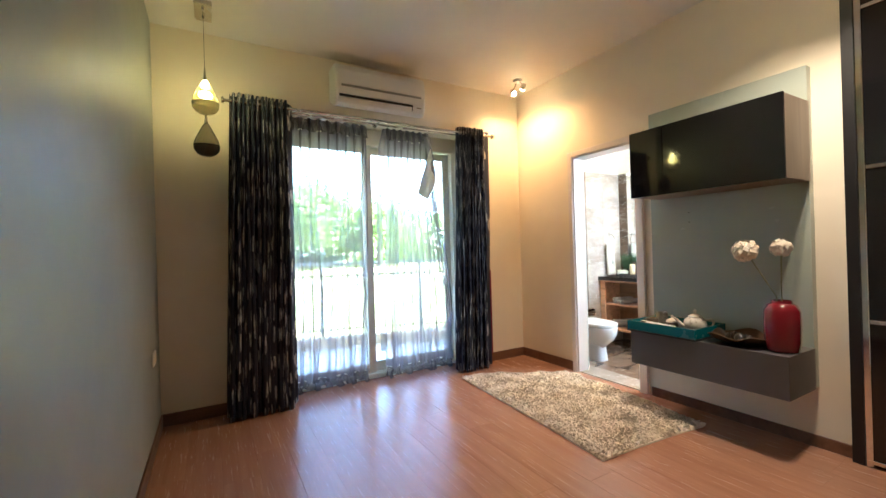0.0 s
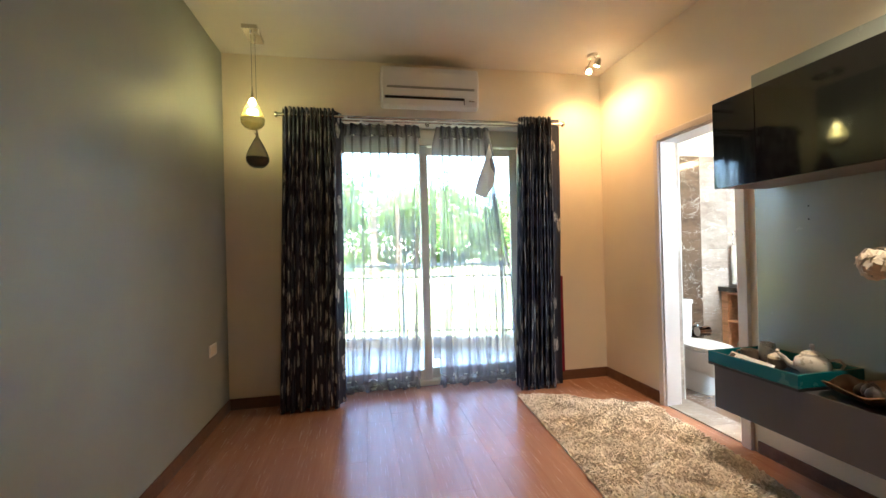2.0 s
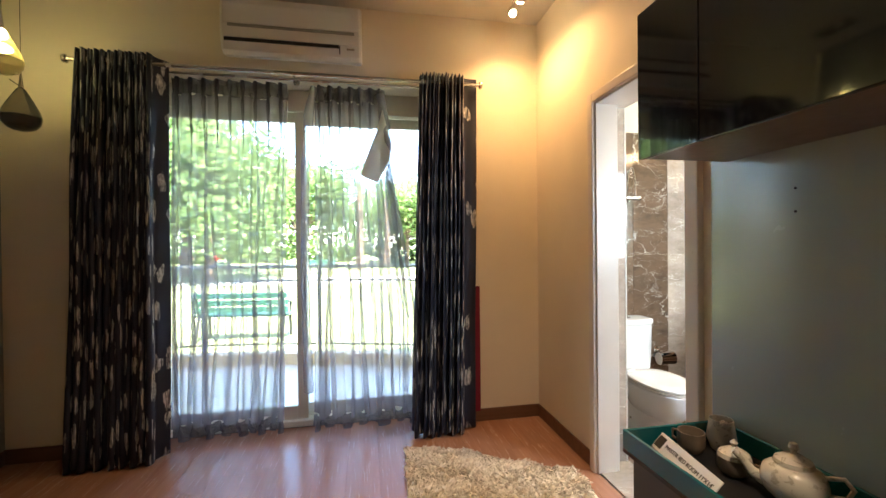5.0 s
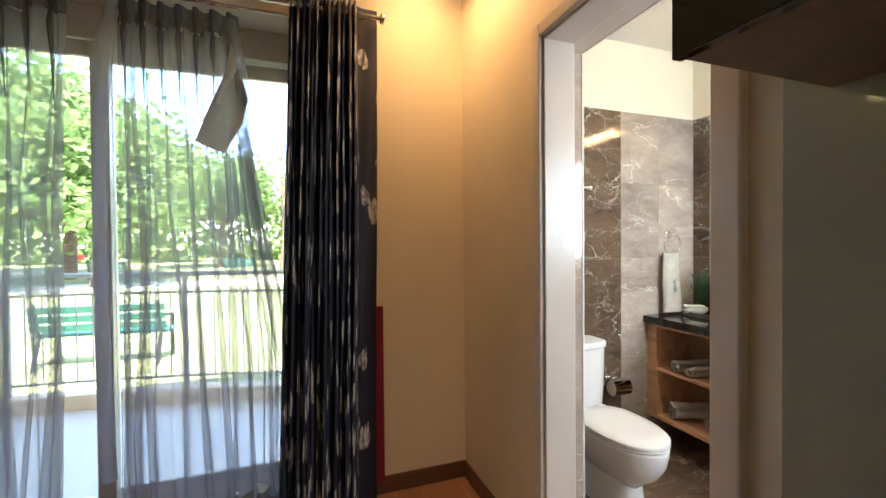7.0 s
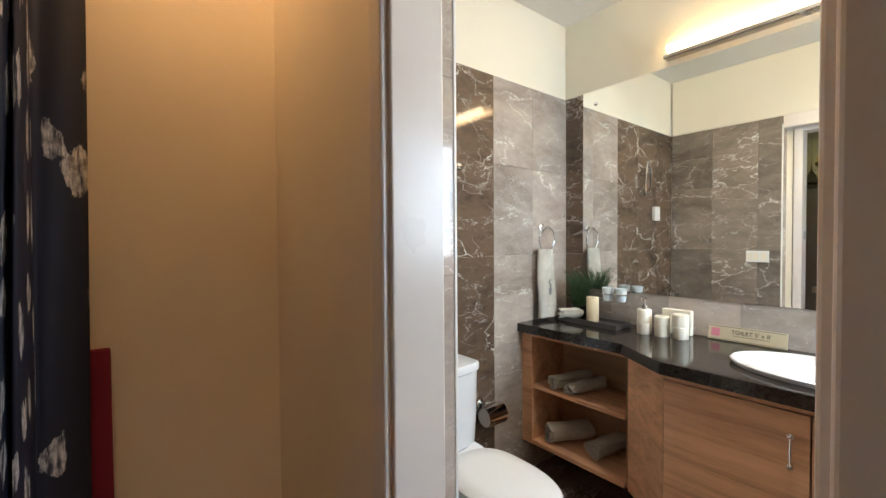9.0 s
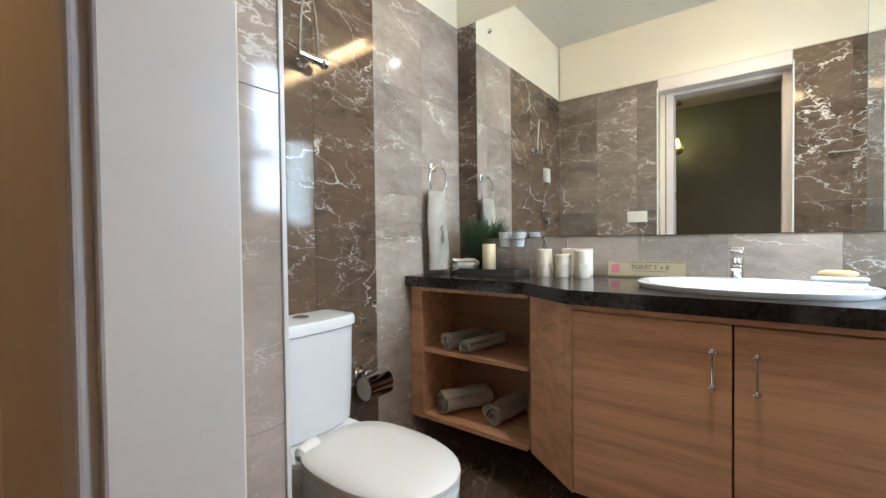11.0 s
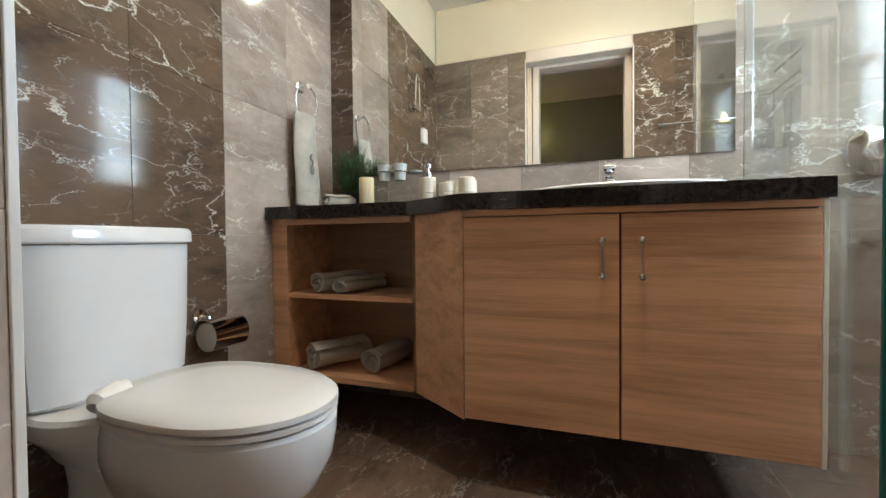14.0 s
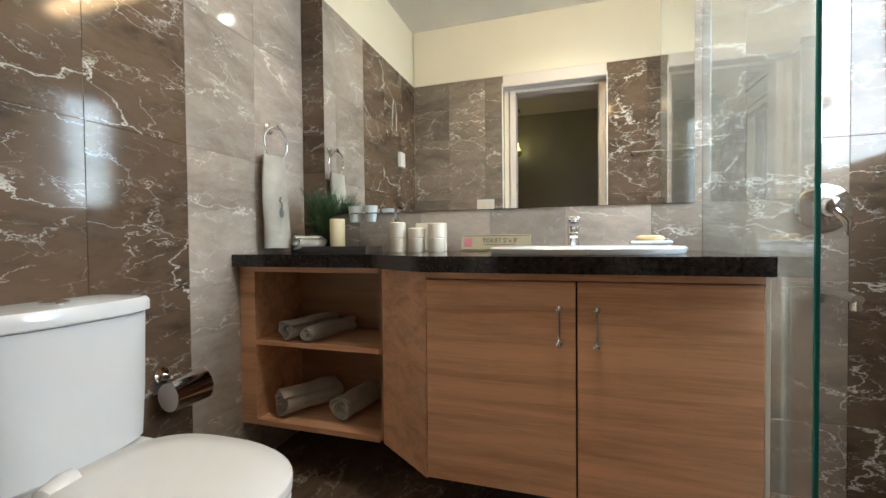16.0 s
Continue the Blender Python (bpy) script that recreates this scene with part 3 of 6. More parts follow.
# ---- bedroom things ----
def cloth(x0, x1, bx0, bx1, y, z0, z1, folds, depth, seed, nz=40, per=14, hang=0.0, tail=None, uneven=0.0, stretch=1.0):
    """A gathered cloth: folds in plan that loosen towards the hem; UV in metres along the cloth."""
    r = random.Random(seed)
    ph = [r.uniform(-0.5, 0.5) for _ in range(folds + 2)]
    am = [r.uniform(0.7, 1.25) for _ in range(folds + 2)]
    wd_ = [1 + uneven * r.uniform(-0.8, 1.2) for _ in range(folds)]
    cum = [sum(wd_[:i]) / sum(wd_) for i in range(folds + 1)]
    n = folds * per
    b = bmesh.new()
    uvl = b.loops.layers.uv.new("UVMap")
    grid, U = [], []
    for j in range(nz + 1):
        t = j / nz
        z = z1 + (z0 - z1) * t
        row, us, u, prev = [], [], 0.0, None
        for i in range(n + 1):
            s = i / n
            k = s * folds
            f = int(min(k, folds - 1e-6))
            w = k - f
            a = depth * (am[f] * (1 - w) + am[f + 1] * w) * (0.85 + 0.3 * t)
            p = 2 * math.pi * k + (ph[f] * (1 - w) + ph[f + 1] * w) * (0.4 + 1.2 * t)
            s = cum[f] + (cum[f + 1] - cum[f]) * w
            drift = uneven * 0.05 * noise.noise(Vector((3.1 * s + seed, 1.7 * t, 0))) * math.sin(math.pi * min(1, 1.6 * s * (1 - s) * 2)) * min(1, 3 * t)
            a *= 1 + uneven * 0.8 * noise.noise(Vector((5 * s, 2.2 * t, seed)))
            xx = (x0 + (x1 - x0) * s) * (1 - t) + (bx0 + (bx1 - bx0) * s) * t + drift + 0.012 * math.sin(2 * p + seed) * (0.3 + t)
            yy = y + a * math.sin(p) + hang * t + 0.008 * math.sin(9 * t + 3 * s * folds)
            zz = z + (0.012 * math.sin(p * 0.5 + seed) * t if j == nz else 0)
            q = Vector((xx, yy, zz))
            u += 0 if prev is None else stretch * math.hypot(q.x - prev.x, q.y - prev.y)
            prev = q
            row.append(b.verts.new(q))
            us.append(u)
        for i in range(10 if tail else 0):
            s = (i + 1) / 10
            u += math.hypot(*tail) / 10
            row.append(b.verts.new(prev + Vector((tail[0] * s, tail[1] * s + 0.008 * math.sin(5 * s + 6 * t), 0))))
            us.append(u)
        grid.append(row)
        U.append(us)
    for j in range(nz):
        for i in range(len(grid[0]) - 1):
            f = b.faces.new((grid[j][i], grid[j][i + 1], grid[j + 1][i + 1], grid[j + 1][i]))
            for l, (jj, ii) in zip(f.loops, ((j, i), (j, i + 1), (j + 1, i + 1), (j + 1, i))):
                l[uvl].uv = (U[nz // 2][ii], grid[jj][ii].co.z)
    return b


def soft(ob, thick=0.002):
    for p in ob.data.polygons:
        p.use_smooth = True
    if thick:
        m = ob.modifiers.new("thickness", "SOLIDIFY")
        m.thickness, m.offset = thick, 0
    return ob


def blackout(at, x0, x1, bx0, bx1, seed, label, tail):
    """An eyelet curtain on the front rod."""
    c = thing("blackout_curtain", (0, 0, 0), label, "curtain", "blackout curtains")
    soft(part("cloth", cloth(x0, x1, bx0, bx1, at, 0.02, 2.555, 13, 0.058, seed, tail=tail, uneven=0.35, stretch=4.6), M_CURTAIN, c), 0.003)
    for i in range(8):
        x = x0 + (x1 - x0) * (i + 0.5) / 8
        ring = [(x + 0.004 * math.cos(a), at + 0.028 * math.cos(a), 2.495 + 0.028 * math.sin(a)) for a in [2 * math.pi * k / 14 for k in range(14)]]
        part("eyelet", tube(ring, 0.005, 6, closed=True), M_STEEL, c, "steel eyelet", True)
    return c


blackout(3.745, 0.165, 0.585, 0.09, 0.565, 3, "floor-length black curtain with silver leaf print, drawn aside", (0.055, 0.085))
blackout(3.745, 2.275, 2.585, 2.20, 2.555, 8, "floor-length black curtain with silver leaf print beside the corner", (0.105, 0.03))

for y, z, r, a, c in ((3.735, 2.497, 0.0125, 0.125, 2.70), (3.885, 2.515, 0.009, 0.3, 2.5)):
    rod = thing("curtain_rod", (0, 0, 0), "steel curtain rod on wall brackets above the balcony door", "curtain rod", "curtain rods")
    part("rod", tube([(a, y, z), (c, y, z)], r, 14), M_STEEL, rod, smooth=True)
    if y < 3.8:
        for s, x in ((-1, a), (1, c)):
            part("finial", lathe([(0.004, 0), (0.024, 0.002), (0.027, 0.01), (0.024, 0.02), (0.006, 0.024)], 20, m=pose(x, y, z, 0, 90 * s, 0)), M_STEEL, rod, "round steel end cap", True)
        for x in (0.24, 1.42, 2.62):
            part("bracket", tube([(x, NY - 0.001, z + 0.005), (x, y, z + 0.005), (x, y, z - 0.012)], 0.007, 8), M_STEEL, rod, smooth=True)
            part("wall_plate", lathe([(0.022, 0), (0.022, 0.006), (0.012, 0.01)], 18, m=pose(x, NY, z + 0.005, 90, 0, 0)), M_STEEL, rod, smooth=True)


def sheer(x0, x1, bx0, bx1, folds, seed, z0, label):
    c = thing("sheer_curtain", (0, 0, 0), label, "curtain", "sheer curtains")
    soft(part("voile", cloth(x0, x1, bx0, bx1, 3.955, z0 + 0.09, 2.40, folds, 0.036, seed, 30, 12, uneven=1.0), M_SHEER, c), 0)
    soft(part("heading", cloth(x0, x1, x0, x1, 3.95, 2.395, 2.505, folds, 0.018, seed, 3, 10, uneven=0.2), M_SHEERBAND, c, "dark pleated heading tape"), 0)
    soft(part("hem", cloth(bx0, bx1, bx0, bx1, 3.955, z0, z0 + 0.092, folds, 0.036, seed + 1, 3, 10, uneven=0.9), M_SHEERBAND, c, "dark doubled hem"), 0)
    rr = random.Random(seed)
    for i in range(folds):
        x = x0 + (x1 - x0) * (i + 0.5) / folds
        b = bmesh.new()
        tube([(x, 3.94, 2.505), (x + 0.003, 3.925, 2.44), (x + 0.004, 3.93, 2.405), (x + 0.002, 3.925, 2.34), (x, 3.94, 2.2), (x, 3.95, 2.0)], [0.014, 0.015, 0.006, 0.013, 0.006, 0.001], 6, b)
        soft(part("pinch_pleat", b, M_SHEERBAND, c), 0)
        s = (i + 0.5 + rr.uniform(-0.4, 0.4)) / folds
        lean, w = rr.uniform(-0.03, 0.03), rr.uniform(0.006, 0.02)
        xb = bx0 + (bx1 - bx0) * s
        b = bmesh.new()
        tube([(x + 0.01, 3.95, 2.25), (x + (xb - x) * 0.4 + lean, 3.945, 1.6), (x + (xb - x) * 0.7 - lean, 3.94, 0.9), (xb + lean, 3.945, z0 + 0.06)], [0.002, w * 0.5, w * 0.8, w], 6, b)
        soft(part("deep_fold", b, M_SHEER, c), 0)
    return c


sheer(0.60, 1.345, 0.58, 1.29, 9, 21, 0.045, "grey see-through voile curtain with pinch pleats")
rs = sheer(1.53, 2.03, 1.50, 2.24, 7, 33, 0.035, "grey see-through voile curtain, torn at its heading")
# gathered side and torn flap of the second voile
b = bmesh.new()
tube([(2.0, 3.93, 2.46), (2.05, 3.91, 2.15), (2.06, 3.92, 1.9), (2.10, 3.94, 1.5), (2.16, 3.95, 1.1), (2.2, 3.95, 0.8)], [0.03, 0.035, 0.03, 0.022, 0.018, 0.01], 8, b)
soft(part("torn_edge", b, M_SHEER, rs, "bunched torn edge"), 0)
b = bmesh.new()
tube([(1.53, 3.93, 2.49), (1.5, 3.93, 2.32), (1.465, 3.94, 1.9), (1.455, 3.95, 1.2), (1.47, 3.95, 0.3)], [0.02, 0.035, 0.03, 0.03, 0.035], 8, b)
soft(part("gathered_edge", b, M_SHEER, rs, "bunched side edge"), 0)
b = bmesh.new()
for k, (xa, xb, za) in enumerate(((2.03, 2.13, 1.86), (2.045, 2.19, 1.9), (2.06, 2.235, 1.95), (2.07, 2.25, 1.8), (2.0, 2.07, 1.84), (1.98, 2.0, 1.86))):
    c = bmesh.new()
    rw = 0.007 + 0.004 * (k % 3)
    tube([(xa, 3.925, za), (xa + (xb - xa) * 0.35, 3.92 + 0.01 * (k % 2), za - 0.35), (xa + (xb - xa) * 0.75, 3.93, 1.15), (xb, 3.94, 0.75), (xb - 0.01, 3.95, 0.2)], [0.012, rw, rw * 1.3, rw, rw * 0.6], 6, c)
    soft(part("torn_fold", c, M_SHEER, rs, "loose diagonal fold"), 0)
pts = [(2.014, 3.873, 2.335), (2.048, 3.885, 2.201), (2.079, 3.897, 2.087), (2.057, 3.873, 1.955), (1.973, 3.885, 1.812), (1.918, 3.897, 1.831), (1.855, 3.873, 1.859), (1.898, 3.885, 1.988), (1.972, 3.897, 2.179)]
vs = [b.verts.new(p) for p in pts]
b.faces.new(vs)
soft(part("torn_flap", b, M_LINING, rs, "beige lining hanging loose"), 0.004)


def air_conditioner():
    a = thing("air_conditioner", (0, 0, 0), "white wall-mounted split air conditioner below the ceiling", "air conditioner")
    x0, x1, y1 = 0.99, 1.875, NY - 0.001
    prof = [(y1, 2.96), (3.735, 2.962), (3.70, 2.945), (3.684, 2.90), (3.682, 2.74), (3.69, 2.66), (3.705, 2.612), (3.735, 2.592), (3.80, 2.605), (y1, 2.66)]
    ends = ((x0, 0.9), (x0 + 0.006, 0.97), (x0 + 0.02, 1.0), (x1 - 0.02, 1.0), (x1 - 0.006, 0.97), (x1, 0.9))
    part("body", loft([[(x, y1 - (y1 - y) * k, 2.78 + (z - 2.78) * k) for y, z in prof] for x, k in ends]), M_WHITE, a)
    part("front_panel", loft([[(x, y - 0.006, z) for y, z in ((3.715, 2.95), (3.698, 2.94), (3.684, 2.895), (3.681, 2.772), (3.70, 2.772))] for x in (x0 + 0.022, x1 - 0.022)]), M_WHITE, a)
    part("lower_panel", loft([[(x, y - 0.006, z) for y, z in ((3.70, 2.748), (3.682, 2.748), (3.688, 2.685), (3.70, 2.682))] for x in (x0 + 0.022, x1 - 0.022)]), M_WHITE, a)
    # grey strip puts the groove's shade into colour
    part("groove_shade", box(x0 + 0.05, 3.6765, 2.750, x1 - 0.05, 3.69, 2.770, 0.002, 1), M_RAIL, a, "grey strip painted for the shaded groove")
    # solid black strip before the casing paints the outlet's inner shade
    part("outlet_slot", loft([[(x, y, z) for y, z in ((3.676, 2.680), (3.680, 2.660), (3.72, 2.66), (3.70, 2.68))] for x in (x0 + 0.03, x1 - 0.15)]), M_BLACK, a, "black strip painted for the shaded air outlet")
    part("louver", loft([[(x, y, z) for y, z in ((3.682, 2.667), (3.699, 2.618), (3.706, 2.62), (3.69, 2.667))] for x in (x0 + 0.03, x1 - 0.15)]), M_WHITE, a)
    # another black strip, painting the shade at the louver's end
    part("louver_gap_shade", loft([[(x, y, z) for y, z in ((3.679, 2.678), (3.69, 2.628), (3.70, 2.628), (3.70, 2.678))] for x in (x1 - 0.148, x1 - 0.142)]), M_BLACK, a, "black strip painted for the shaded louver end")
    part("display", box(x1 - 0.1, 3.68, 2.655, x1 - 0.05, 3.70, 2.665, 0.001, 1), M_STEEL, a)


air_conditioner()


def pendant():
    p = thing("pendant_lamp", (0, 0, 0), "hanging lamp of two glass drops, the upper one lit", "pendant lamp")
    part("ceiling_plate", box(-0.055, 3.40, CZ - 0.035, 0.055, 3.64, CZ - 0.001, 0.004), M_STEEL, p, "square metal ceiling plate")
    for y in (3.455, 3.575):
        part("screw", lathe([(0.009, 0), (0.009, 0.012), (0.005, 0.016)], 12, m=pose(0, y, CZ - 0.035, 180, 0, 0)), M_CHROME, p)
    upper = [(0.008, 0.165), (0.022, 0.15), (0.04, 0.115), (0.06, 0.075), (0.078, 0.035), (0.087, 0.0)]
    lower = [(0.087, 0.0), (0.082, -0.035), (0.062, -0.062), (0.035, -0.076), (0.003, -0.08)]
    for y, z, top, mat, lab in ((3.455, 2.36, 2.525, M_AMBER, "glowing glass drop"), (3.575, 2.09, 2.255, M_SMOKE, "smoked glass drop")):
        part("cord", tube([(0, y, CZ - 0.04), (0, y, top)], 0.0016, 6), M_BLACK, p)
        part("holder", lathe([(0.003, 0.09), (0.007, 0.05), (0.012, 0.0), (0.01, -0.004)], 16, m=pose(0, y, top)), M_STEEL, p, smooth=True)
        part("glass_drop", lathe(upper, 32, m=pose(0, y, z)), mat, p, lab, True).visible_shadow = False
        part("lower_bowl", lathe(lower, 32, m=pose(0, y, z)), M_BOWL, p, "silvered lower bowl", True)
    part("link", tube([(0, 3.50, 2.27), (0, 3.56, 2.26)], 0.003, 6), M_STEEL, p)
    part("bulb", lathe([(0.004, 0.05), (0.014, 0.03), (0.016, 0.0), (0.01, -0.02), (0.001, -0.025)], 16, m=pose(0, 3.455, 2.47)), M_BULB, p, "lit bulb", True)


pendant()


def twin_spot(x, y):
    s = thing("twin_spotlight", (x, y, CZ), "twin ceiling spotlight, lit warm", "spotlight", "ceiling spotlights")
    part("base", lathe([(0.05, 0), (0.05, -0.02), (0.045, -0.024)], 24), M_WHITE, s, smooth=True)
    for dy, tilt in ((-0.085, 35), (0.085, -35)):
        part("arm", tube([(0, dy * 0.3, -0.02), (0, dy * 0.7, -0.06), (0, dy, -0.075)], 0.006, 8), M_STEEL, s, smooth=True)
        part("head", lathe([(0.016, 0.03), (0.026, 0.01), (0.03, -0.03), (0.027, -0.032)], 20, m=pose(0, dy, -0.095, tilt, 0, 0)), M_STEEL, s, smooth=True)
        part("bulb", lathe([(0.025, -0.030), (0.022, -0.042), (0.001, -0.046)], 20, m=pose(0, dy, -0.095, tilt, 0, 0)), M_SPOTBULB, s, "lit bulb", True)


twin_spot(2.90, 3.505)
twin_spot(2.50, 0.945)

# wall unit: panel, gloss cabinet, floating console
pn = thing("wall_panel", (0, 0, 0), "grey glossy back panel of the wall unit", "wall panel")
part("panel", box(3.155, 1.183, 0.375, EX - 0.001, 2.205, 2.335, 0.003), M_PANEL, pn)
for y, z in ((1.9, 1.505), (1.9, 1.435)):
    part("screw_hole", lathe([(0.004, 0), (0.004, 0.002), (0.002, 0.003)], 10, m=pose(3.155, y, z, 0, -90, 0)), M_BLACK, pn)

cb = thing("wall_cabinet", (0, 0, 0), "black gloss wall cabinet mounted on the grey panel", "cabinet")
CX = 2.80
part("carcass", box(CX + 0.018, 1.175, 1.63, 3.153, 2.13, 2.112, 0.002), M_DARKSIDE, cb, "grey-brown carcass")
part("flap_door", box(CX - 0.001, 1.172, 1.627, CX + 0.017, 1.875, 2.115, 0.002), M_BLACKGLOSS, cb, "black gloss flap")
part("flap_door", box(CX - 0.001, 1.879, 1.627, CX + 0.017, 2.133, 2.115, 0.002), M_BLACKGLOSS, cb, "black gloss flap")

co = thing("floating_console", (0, 0, 0), "charcoal floating console shelf below the panel", "console")
part("body", box(2.795, 1.178, 0.372, 3.153, 2.165, 0.622, 0.003), M_CONSOLE, co)
for y in (1.5, 1.75):
    part("wall_hook", box(3.17, y, 0.33, 3.19, y + 0.01, 0.372, 0.002, 1), M_STEEL, co)

tr = thing("serving_tray", (0, 0, 0), "teal lacquered serving tray on the console", "tray")
T0, T1, T2, T3, TZ = 2.755, 1.665, 3.145, 2.165, 0.624
part("tray_base", box(T0, T1, TZ, T2, T3, TZ + 0.012), M_BLACK, tr, "dark tray bottom")
for a in ((T0, T1, T0 + 0.012, T3), (T2 - 0.012, T1, T2, T3), (T0 + 0.012, T1, T2 - 0.012, T1 + 0.012), (T0 + 0.012, T3 - 0.012, T2 - 0.012, T3)):
    part("tray_side", box(a[0], a[1], TZ + 0.0125, a[2], a[3], TZ + 0.078, 0.002, 1), M_TEAL, tr)
FZ = TZ + 0.0125


def pot_handle(pts, r, parent, mat):
    return part("handle", tube(pts, r, 8), mat, parent, smooth=True)


tp = thing("teapot", (3.03, 1.81, FZ), "white porcelain teapot with grey printed pattern on the tray", "teapot", rz=40)
tp.scale = (0.92, 0.92, 0.92)
part("body", lathe([(0.035, 0), (0.05, 0.004), (0.075, 0.03), (0.082, 0.06), (0.074, 0.09), (0.052, 0.108), (0.044, 0.11)], 32), M_PORCELAIN, tp, smooth=True)
part("lid", lathe([(0.05, 0.11), (0.046, 0.122), (0.025, 0.135), (0.008, 0.14), (0.007, 0.148), (0.013, 0.158), (0.01, 0.17), (0.002, 0.174)], 28), M_PORCELAIN, tp, "domed lid with a knob", True)
part("spout", tube([(0, 0.068, 0.04), (0, 0.1, 0.055), (0, 0.122, 0.085), (0, 0.145, 0.105)], [0.02, 0.016, 0.011, 0.009], 10), M_PORCELAIN, tp, smooth=True)
pot_handle([(0, -0.07, 0.09), (0, -0.11, 0.1), (0, -0.128, 0.075), (0, -0.115, 0.045), (0, -0.076, 0.04)], 0.007, tp, M_PORCELAIN)


def cup(x, y, r, h, mat, label, rz=0.0, lid=False, jug=False):
    c = thing("jug" if jug else "sugar_bowl" if lid else "cup", (x, y, FZ), label, "jug" if jug else "bowl" if lid else "cup", "tea set", rz)
    part("body", lathe([(r * 0.6, 0), (r * 0.72, 0.004), (r, h * 0.4), (r * (0.8 if jug else 1.0), h), (r * (0.74 if jug else 0.92), h), (r * 0.88, h * 0.42), (r * 0.55, 0.008)], 28), mat, c, smooth=True)
    if lid:
        part("lid", lathe([(r, h), (r * 0.9, h + 0.012), (r * 0.3, h + 0.028), (0.006, h + 0.03), (0.011, h + 0.042), (0.002, h + 0.052)], 24), M_PORCELAIN, c, smooth=True)
    pot_handle([(0, -r * 0.95, h * 0.8), (0, -r * 1.5, h * 0.78), (0, -r * 1.55, h * 0.4), (0, -r * 0.95, h * 0.3)], 0.005, c, mat)
    if jug:
        part("lip", tube([(0, r * 0.7, h * 0.93), (0, r * 1.15, h + 0.008)], [0.016, 0.005], 8), mat, c, smooth=True)


cup(2.965, 2.095, 0.042, 0.07, M_STONEWARE, "brown stoneware mug with a pale rim", 200)
cup(3.075, 2.085, 0.045, 0.105, M_PORCELAIN, "printed porcelain milk jug", 150, jug=True)
cup(2.985, 1.95, 0.045, 0.055, M_STONEWARE, "brown stoneware sugar bowl with a white lid", 40, lid=True)

sg = thing("room_sign", (T0 + 0.02, 1.965, FZ), "white room sign with black letters leaning in the tray", "sign")
sg.matrix_basis = pose(2.835, 1.985, FZ + 0.03, 0, 40, -10)
part("board", box(-0.002, -0.15, -0.024, 0.002, 0.15, 0.036, 0.001, 1), M_WHITE, sg)


def text(words, size, m, material, parent, name="lettering"):
    cu = bpy.data.curves.new(name, "FONT")
    cu.body, cu.size, cu.extrude, cu.align_x, cu.align_y = words, size, 0.0006, "CENTER", "CENTER"
    ob = new(name, cu)
    cu.materials.append(material)
    ob.parent = parent
    ob.matrix_basis = m
    return ob


FACE_WEST = Matrix(((0, 0, -1, 0), (-1, 0, 0, 0), (0, 1, 0, 0), (0, 0, 0, 1)))
text("MASTER BED ROOM 11'X14'", 0.0185, Matrix.Translation((-0.0027, -0.02, 0.006)) @ FACE_WEST, M_INK, sg)
part("emblem", box(-0.0032, 0.108, -0.014, -0.002, 0.145, 0.026), M_INK, sg, "dark square emblem")

lb = thing("leaf_bowl", (2.94, 1.47, 0.623), "bronze leaf-shaped bowl with dark pods on the console", "bowl")
rings = []
for r, h in ((0.03, 0.0), (0.09, 0.006), (0.15, 0.028), (0.19, 0.06), (0.185, 0.063), (0.145, 0.034), (0.085, 0.012), (0.02, 0.006)):
    rings.append([(r * 0.85 * math.cos(a) * (1 + 0.1 * math.cos(5 * a)), r * math.sin(a) * (1 + 0.12 * math.sin(3 * a)), h + 0.012 * math.sin(5 * a + 1) * r * 6) for a in [2 * math.pi * i / 36 for i in range(36)]])
part("bowl", loft(rings), M_BRONZE, lb, smooth=True)
rng = random.Random(9)
for i in range(9):
    pod = thing("seed_pod", (2.94 + rng.uniform(-0.07, 0.07), 1.47 + rng.uniform(-0.09, 0.09), 0.648 + rng.uniform(0, 0.02)), "dark dried seed pod in the leaf bowl", "decoration", "pods in the bowl", rng.uniform(0, 180))
    s = rng.uniform(0.024, 0.034)
    part("pod", lathe([(0.2 * s, -0.02), (0.8 * s, -0.012), (s, 0.004), (0.8 * s, 0.022), (0.45 * s, 0.032), (0.1 * s, 0.04)], 12), M_DARKWOODBALL, pod, smooth=True)

